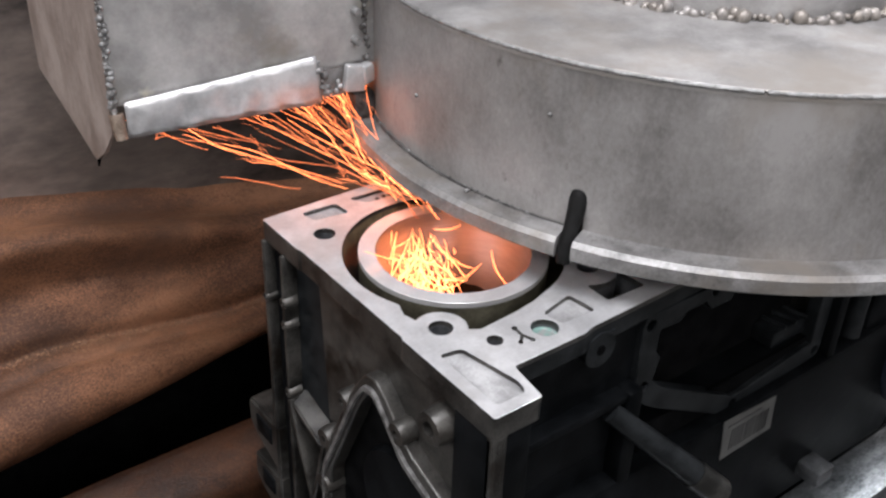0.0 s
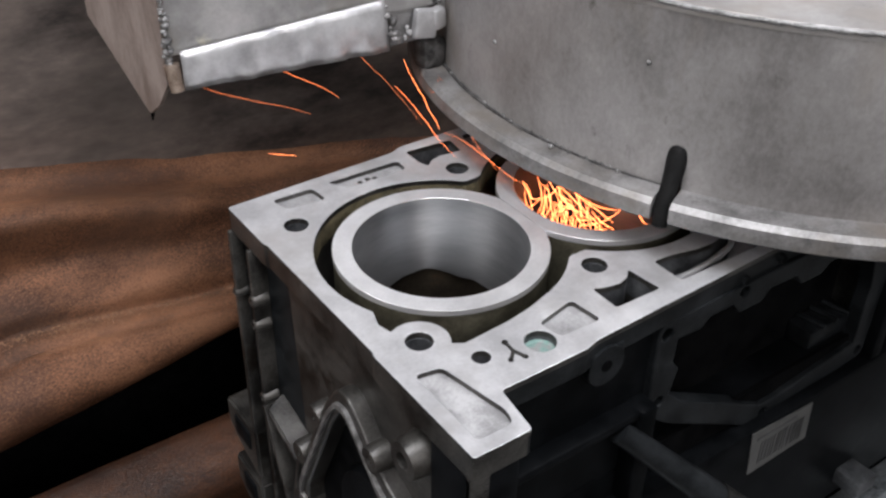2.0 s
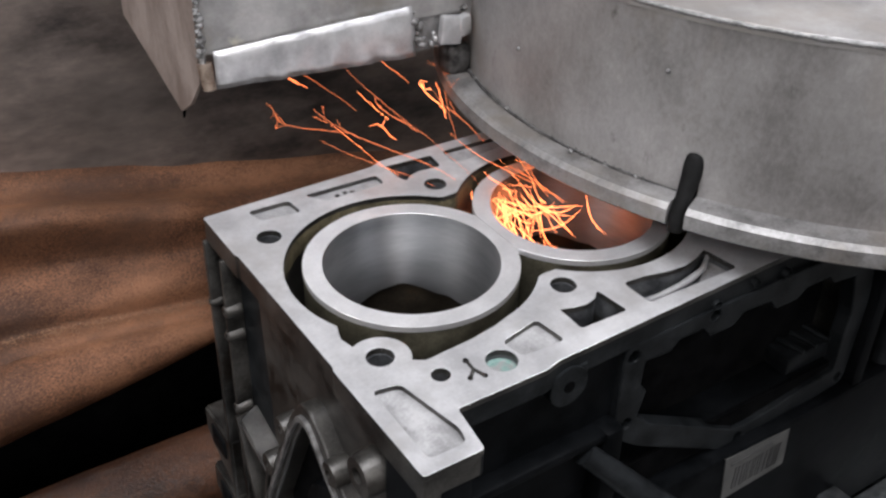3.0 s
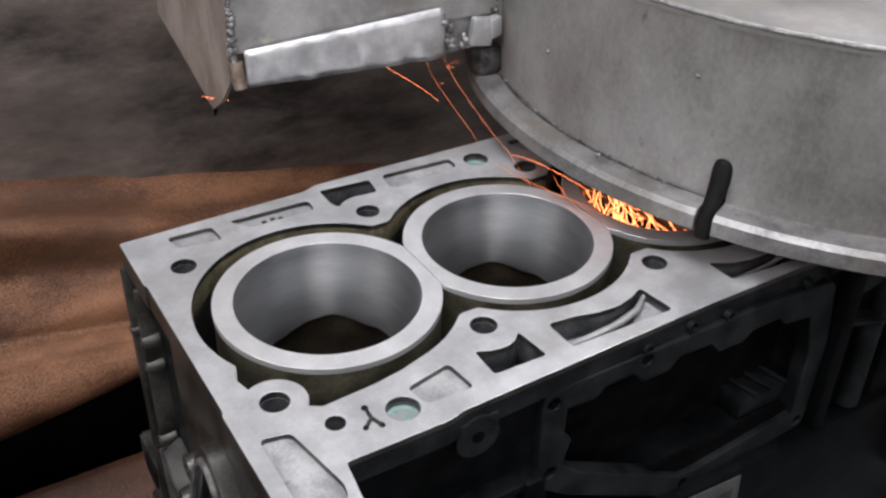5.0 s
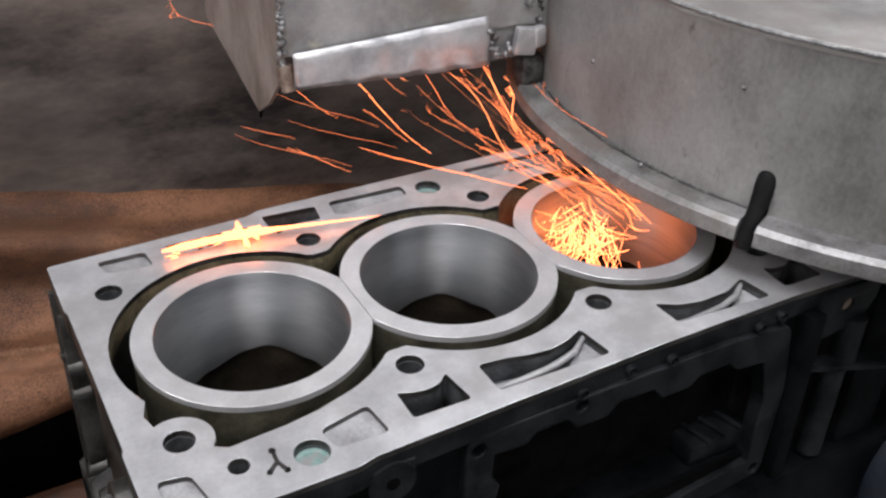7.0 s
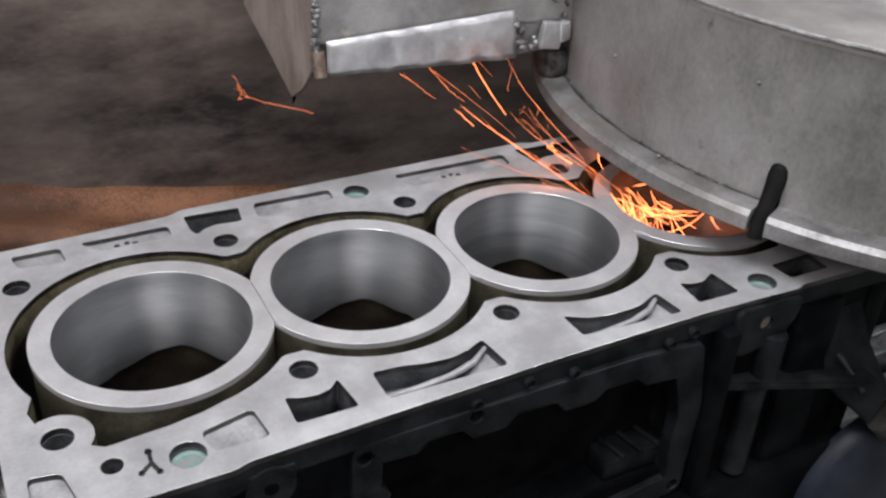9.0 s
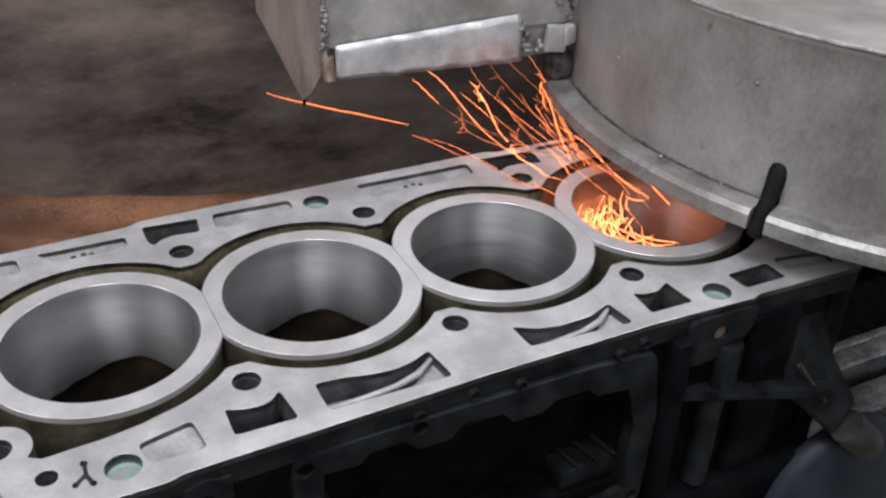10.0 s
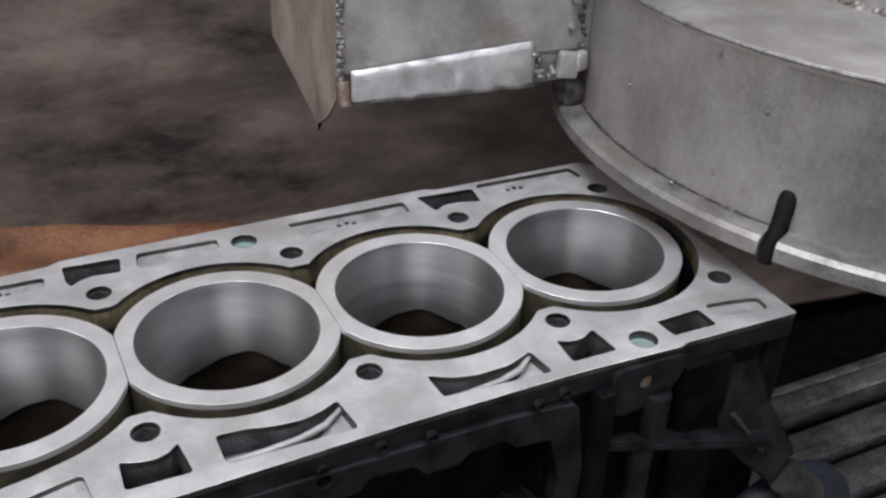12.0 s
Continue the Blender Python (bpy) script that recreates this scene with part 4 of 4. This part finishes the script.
def dust_hood(head, rng):
    # front panel runs from its outer edge to the drum
    ax, ay, bx, by = 0.0565, 0.1375, 0.214, 0.1145

    def on(u, z, out=0.0):
        return (ax + (bx - ax) * u + 0.144 * -out, ay + (by - ay) * u - out, z)

    part("hood_front", prism([on(0, 0.064), on(1, 0.066), on(1, 0.30), on(0, 0.30)], (0.0003, 0.002, 0)), SHEET, head, "mottled bare steel front sheet")
    pts = [(0.136, 0.30), (0.1395, 0.090), (0.1425, 0.046), (0.160, 0.0275), (0.178, 0.0155), (0.222, 0.030), (0.268, 0.0445), (0.267, 0.30)]
    part("hood_side", prism([(0.0555, y, z) for y, z in pts], (0.002, 0, 0)), PANEL, head, "brownish heat-tinted side sheet cut to a point")
    part("hood_back", boxed(0.058, 0.23, 0.264, 0.267, 0.045, 0.30, bevel=0), SHEET, head)
    part("hood_roof", boxed(0.056, 0.23, 0.11, 0.267, 0.296, 0.30, bevel=0), SHEET, head)
    # bent strip along the lower front edge
    flap = bmesh.new()
    n, rows = 48, []
    for i in range(n + 1):
        u = 0.035 + (0.745 - 0.035) * i / n
        row = []
        for j in range(7):
            v = j / 6
            z0, z1 = 0.0668 + 0.0100 * i / n, 0.0460 + 0.0008 * i / n
            z = z0 + (z1 - z0) * v
            out = 0.0035 + 0.0014 * math.sin(math.pi * min(1, v * 1.15)) + 0.0016 * noise.noise((14 * u, 3 * v, 2)) * (0.4 + v) + 0.0012 * noise.noise((34 * u, 5 * v, 4)) * v + 0.0006 * noise.noise((70 * u, 9 * v, 7))
            row.append(flap.verts.new(on(u + 0.018 * v * i / n, z, out)))
        rows.append(row)
    for a, b in zip(rows, rows[1:]):
        for j in range(6):
            flap.faces.new((a[j], b[j], b[j + 1], a[j + 1]))
    thick(part("bent_strip", flap, FLAP, head, "shiny dented strip bent along the lower edge", True), 0.0022)
    seam = bmesh.new()
    weld_bead(seam, [on(0.0, 0.052 + 0.006 * i, 0.001) for i in range(30)], 0.0021, rng, 0.0011)
    part("weld_seam", seam, WELD, head, "blobby weld down the outer corner", True)
    knob = bmesh.new()
    rod(knob, on(0.005, 0.060, 0.001), on(0.012, 0.046, 0.004), 0.0042, 0.0036, 14)
    part("hinge_pin", knob, PIN, head, "small burnt pin at the lower corner", True)
    part("joint_plate", prism([on(0.735, 0.0470), on(0.955, 0.0500), on(0.965, 0.0680), on(0.735, 0.0680)], (0.0003, 0.002, 0)), RIM, head, "dull plate that joins hood and drum")
    lumps = bmesh.new()
    weld_bead(lumps, [on(0.762, 0.073, 0.003), on(0.775, 0.060, 0.004), on(0.790, 0.052, 0.004), on(0.85, 0.058, 0.004)], 0.0034, rng, 0.0026)
    tagged(part("clamp_weld", lumps, RIM, head, "lumpy weld beside the strip", True), kind="stuff")
    tabs = bmesh.new()
    box(tabs, -0.0072, 0.0072, -0.003, 0.003, -0.0085, 0.0085, Matrix.Translation(on(0.895, 0.0605, 0.006)) @ pose(0, 0, 0, 0, 8, -6), 0.0018)
    box(tabs, -0.0045, 0.0045, -0.004, 0.003, -0.0060, 0.0065, Matrix.Translation(on(0.945, 0.062, 0.005)) @ pose(0, 0, 0, 0, -6, 12), 0.002)
    part("clamp", tabs, FLAP, head, "rough bright clamp beside the drum", False)
    for z in (0.082, 0.100, 0.118):
        b = bmesh.new()
        rod(b, on(0.915, z, 0.0), on(0.915, z, 0.006), 0.0030, 0.0024, 10)
        part("bolt", b, WELD, head, "small bright bolt", True)
    arc = bmesh.new()
    weld_bead(arc, [on(0.955 + 0.01 * math.sin(0.8 * i), 0.066 + 0.005 * i, 0.002) for i in range(30)], 0.0022, rng, 0.0016)
    part("weld_seam", arc, GRIME, head, "sooty weld where the hood meets the drum", True)
    joint_block = bmesh.new()
    box(joint_block, 0.196, 0.213, 0.110, 0.126, 0.030, 0.050, bevel=0.005)
    part("dark_joint", joint_block, SEAM_SOOT, head, "dark joint under the hood")
    drop = bmesh.new()
    tube_along(drop, [(0.057, 0.178, 0.018), (0.057, 0.1785, 0.0145), (0.0568, 0.1795, 0.0105)], [0.0016, 0.0011, 0.0005], 6)
    part("burr", drop, BLACK, head, "black burr at the point")


grinding_head()


# ---------------------------------------------------------------- sparks
def spark_mesh(name, rng, length, bend, fork, material, width):
    """One glowing streak along +x: a tapering curved strand, at its end a small burst of short branches."""
    bm = bmesh.new()
    n = 9
    pts = [Vector((length * i / n, bend * length * math.sin(math.pi * 0.5 * i / n) ** 2 + 0.0005 * rng.uniform(-1, 1), 0.25 * bend * length * (i / n) ** 2)) for i in range(n + 1)]
    tube_along(bm, pts, [width * (0.25 + 0.75 * math.sin(math.pi * (0.12 + 0.8 * i / n))) for i in range(n + 1)], 5)
    for _ in range(fork):
        p = pts[-1 - rng.randrange(3)]
        q = p + Vector((rng.uniform(-0.002, 0.008), rng.uniform(-0.006, 0.006), rng.uniform(-0.005, 0.006)))
        r = q + Vector((rng.uniform(-0.003, 0.004), rng.uniform(-0.004, 0.004), rng.uniform(-0.003, 0.003)))
        tube_along(bm, [p, q, r], [width * 0.7, width * 0.8, width * 0.3], 4)
    me = bpy.data.meshes.new(name)
    bm.to_mesh(me)
    bm.free()
    me.materials.append(material)
    return me


def filament(bm, rng, centre, size):
    """A thin curling thread that falls away from the wheel's edge."""
    p, pts = Vector(centre), []
    way = Vector((rng.gauss(-0.35, 0.35), rng.gauss(-0.45, 0.4), rng.gauss(-0.5, 0.35))).normalized()
    axis = Vector((rng.uniform(-1, 1), rng.uniform(-1, 1), rng.uniform(-1, 1))).normalized()
    curl = rng.gauss(0, 0.16)
    for _ in range(10):
        pts.append(p.copy())
        p = p + way * size / 9
        way = Matrix.Rotation(curl + rng.gauss(0, 0.08), 3, axis) @ way
    tube_along(bm, pts, [0.00007, 0.00012, 0.00018, 0.0002, 0.00022, 0.00022, 0.0002, 0.00018, 0.00012, 0.00006], 4)


STREAKS, CLUSTERS, BURST = [], [], []


def make_sparks():
    rng = random.Random(21)
    shapes = [spark_mesh("spark", rng, rng.choice((0.018, 0.03, 0.045, 0.06, 0.08, 0.10)) * rng.uniform(0.8, 1.2), rng.uniform(-0.36, 0.36), rng.choice((0, 0, 0, 2, 4, 6)), (SPARK, SPARK_DIM, SPARK_HOT, SPARK_DIM)[k % 4], rng.choice((0.00009, 0.00012, 0.00016, 0.00022))) for k in range(40)]
    for i in range(120):
        ob = tagged(new("spark", shapes[i % len(shapes)]), "glowing orange grinding spark streak in flight", "spark", "grinding sparks")
        STREAKS.append(ob)
    for k in range(4):
        bm = bmesh.new()
        for _ in range(32):
            filament(bm, rng, (rng.gauss(0.006, 0.008), rng.gauss(0.008, 0.012), rng.uniform(-0.012, 0.012)), rng.uniform(0.010, 0.042))
        ob = tagged(linked("spark_cluster", bm, SPARK_HOT), "white-hot curling sparks thrown down under the wheel", "sparks", kind="stuff")
        CLUSTERS.append(ob)
    # one streak that bursts where it strikes the far rail of the deck
    bm = bmesh.new()
    tube_along(bm, [(-0.040, 0.003, 0.001), (-0.030, 0.002, 0.0015), (-0.012, 0.0005, 0.002), (0.0, 0, 0.0015), (0.022, -0.003, 0.001), (0.070, -0.012, 0)], [0.0006, 0.0018, 0.0017, 0.0024, 0.0009, 0.0001], 8)
    for k in range(15):
        a = rng.uniform(0, 2 * math.pi)
        tube_along(bm, [(0, 0, 0.001), (0.005 * math.cos(a), 0.004 * math.sin(a), 0.003), (rng.uniform(0.007, 0.013) * math.cos(a), rng.uniform(0.006, 0.011) * math.sin(a), rng.uniform(-0.001, 0.004))], [0.0012, 0.0007, 0.0009], 5)
    for k in range(9):
        p = Vector((rng.uniform(-0.040, -0.004), rng.uniform(-0.004, 0.005), rng.uniform(0, 0.002)))
        tube_along(bm, [p, p + Vector((-0.004, rng.uniform(-0.003, 0.003), 0.001))], [0.0005, 0.0002], 5)
    BURST.append(tagged(linked("spark", bm, SPARK_HOT), "bright spark bursting on the ground deck", "spark", "grinding sparks"))


make_sparks()


# ---------------------------------------------------------------- motion
AMOUNT = [(0, 1), (0.3, 0.7), (0.6, 0.45), (0.85, 0.02), (1.3, 0.03), (1.7, 0.10), (2.1, 0.14), (2.4, 0.4), (2.8, 0.35), (3.2, 0.4), (4.0, 0.35), (4.8, 0.14), (5.1, 0.15), (5.4, 0.5), (6.0, 0.5), (6.5, 0.85),
          (7.0, 1), (7.4, 1), (8.2, 0.4), (8.8, 0.3), (9.3, 0.22), (9.7, 0.3), (10.1, 0.75), (10.5, 1.0), (10.8, 0.8), (10.98, 0.45), (11.06, 0.0), (12.1, 0.0)]
CURLS = [(0, 1), (0.15, 0.8), (0.3, 0.1), (1.25, 0.1), (1.45, 0.4), (1.9, 0.42), (2.1, 0.45), (2.35, 0.5), (2.5, 0.3), (2.8, 0.4), (3.2, 0.5), (3.8, 0.5), (4.3, 0.1), (4.7, 0.15), (4.9, 0.4), (5.4, 0.45), (5.8, 0.7), (6.2, 0.8), (7.0, 1), (7.4, 0.9), (8.0, 0.2), (8.8, 0.38),
         (9.2, 0.5), (9.6, 0.55), (10.0, 0.6), (10.5, 0.75), (10.75, 0.35), (10.9, 0.0), (12.1, 0.0)]
STORE = Vector((0.262, 0.03, 0.088))         # inside the drum, above the wheel


def between(table, t):
    for (t0, a), (t1, b) in zip(table, table[1:]):
        if t <= t1:
            return a + (b - a) * (t - t0) / (t1 - t0)
    return table[-1][1]


def head_at(t):
    return FEED * between(TRAVEL, t)


def along(d):
    return d.to_track_quat("X", "Z").to_matrix().to_4x4()


def motions():
    walk(bpy.data.objects["grinding_head"], [(t, UP @ Matrix.Translation(FEED * s)) for t, s in TRAVEL])
    rng = random.Random(77)
    tick = 1.0 / FPS
    for n, ob in enumerate(STREAKS):
        rank = (n + 0.5) / len(STREAKS)
        stray = n == 55
        rest = STORE + Vector((rng.uniform(0, 0.03), rng.uniform(-0.03, 0.03), rng.uniform(0, 0.01)))
        rows, t = [(0.0, None)], 0.0
        first = True
        while t < 11.9:
            start = Vector((rng.uniform(0.186, 0.204), rng.uniform(0.022, 0.066), rng.uniform(0.003, 0.012)))
            aim = Vector((min(0.235, max(0.10, rng.gauss(0.186, 0.026))), rng.uniform(0.16, 0.235), rng.uniform(0.035, 0.080)))
            if n % 5 == 2:
                aim = Vector((rng.uniform(0.07, 0.16), rng.uniform(0.14, 0.22), rng.uniform(0.010, 0.050)))
            if stray:
                aim = Vector((rng.uniform(0.02, 0.07), rng.uniform(0.18, 0.24), rng.uniform(0.012, 0.05)))
            d = aim - start
            pitch = along(d)
            begin, end = start - d.normalized() * 0.035, start + d * (1.12 if not stray else 0.9)
            span = rng.choice((4, 5, 6, 7)) * tick
            if first:
                u = rng.uniform(0.1, 0.7)
                rows[0] = (0.0, head_at(0.0), begin.lerp(end, u), pitch)
                t = span * (1 - u)
                rows.append((max(tick, t), head_at(t), end, pitch))
                t = max(tick, t) + tick
                rows.append((t, head_at(t), rest, pitch))
                first = False
                continue
            if between(AMOUNT, t) > rank:
                t += tick
                rows.append((t, head_at(t), begin, pitch))
                t += span
                rows.append((t, head_at(t), end, pitch))
                t += tick
                rows.append((t, head_at(t), rest, pitch))
                t += rng.choice((0, 0, 1, 2)) * tick
            else:
                t += 0.2
                rows.append((t, head_at(t), rest, Matrix()))
        rows = [r for r in rows if r[0] < 12.0] + [(12.0, head_at(12.0), rest, Matrix())]
        walk(ob, [(t, UP @ Matrix.Translation(h + p) @ m) for t, h, p, m in rows])
    hit = Vector((0.020, 0.068, 0.0035))
    inside = lambda t: UP @ Matrix.Translation(head_at(t) + STORE)
    walk(BURST[0], [(0.0, inside(0.0))] + [(t / 10, inside(t / 10)) for t in range(5, 70, 5)] + [(6.93, inside(6.93)), (6.96, UP @ Matrix.Translation(hit + Vector((0.02, -0.004, 0.0005)))), (7.0, UP @ Matrix.Translation(hit)),
                    (7.03, UP @ Matrix.Translation(hit + Vector((-0.01, 0.001, 0.001)))), (7.06, inside(7.06))] + [(t / 10, inside(t / 10)) for t in range(75, 121, 5)])
    for n, ob in enumerate(CLUSTERS):
        rows = []
        for i in range(121):
            t = i / 10
            a = between(CURLS, t)
            h = head_at(t).x + 0.182
            bore = min(3, max(0, math.ceil((h - 0.03) / PITCH)))
            p = Vector((max(h, bore * PITCH - 0.012) - head_at(t).x + rng.uniform(-0.006, 0.006), 0.014 + rng.uniform(-0.018, 0.022), -0.018 + rng.uniform(-0.010, 0.004)))
            if a < 0.12 + 0.24 * n:
                p = STORE + Vector((0.02, 0.01 * n, 0))
            rows.append((t, UP @ Matrix.Translation(head_at(t) + p) @ pose(0, 0, 0, 0, 0, rng.uniform(-40, 40))))
        walk(ob, rows)


motions()
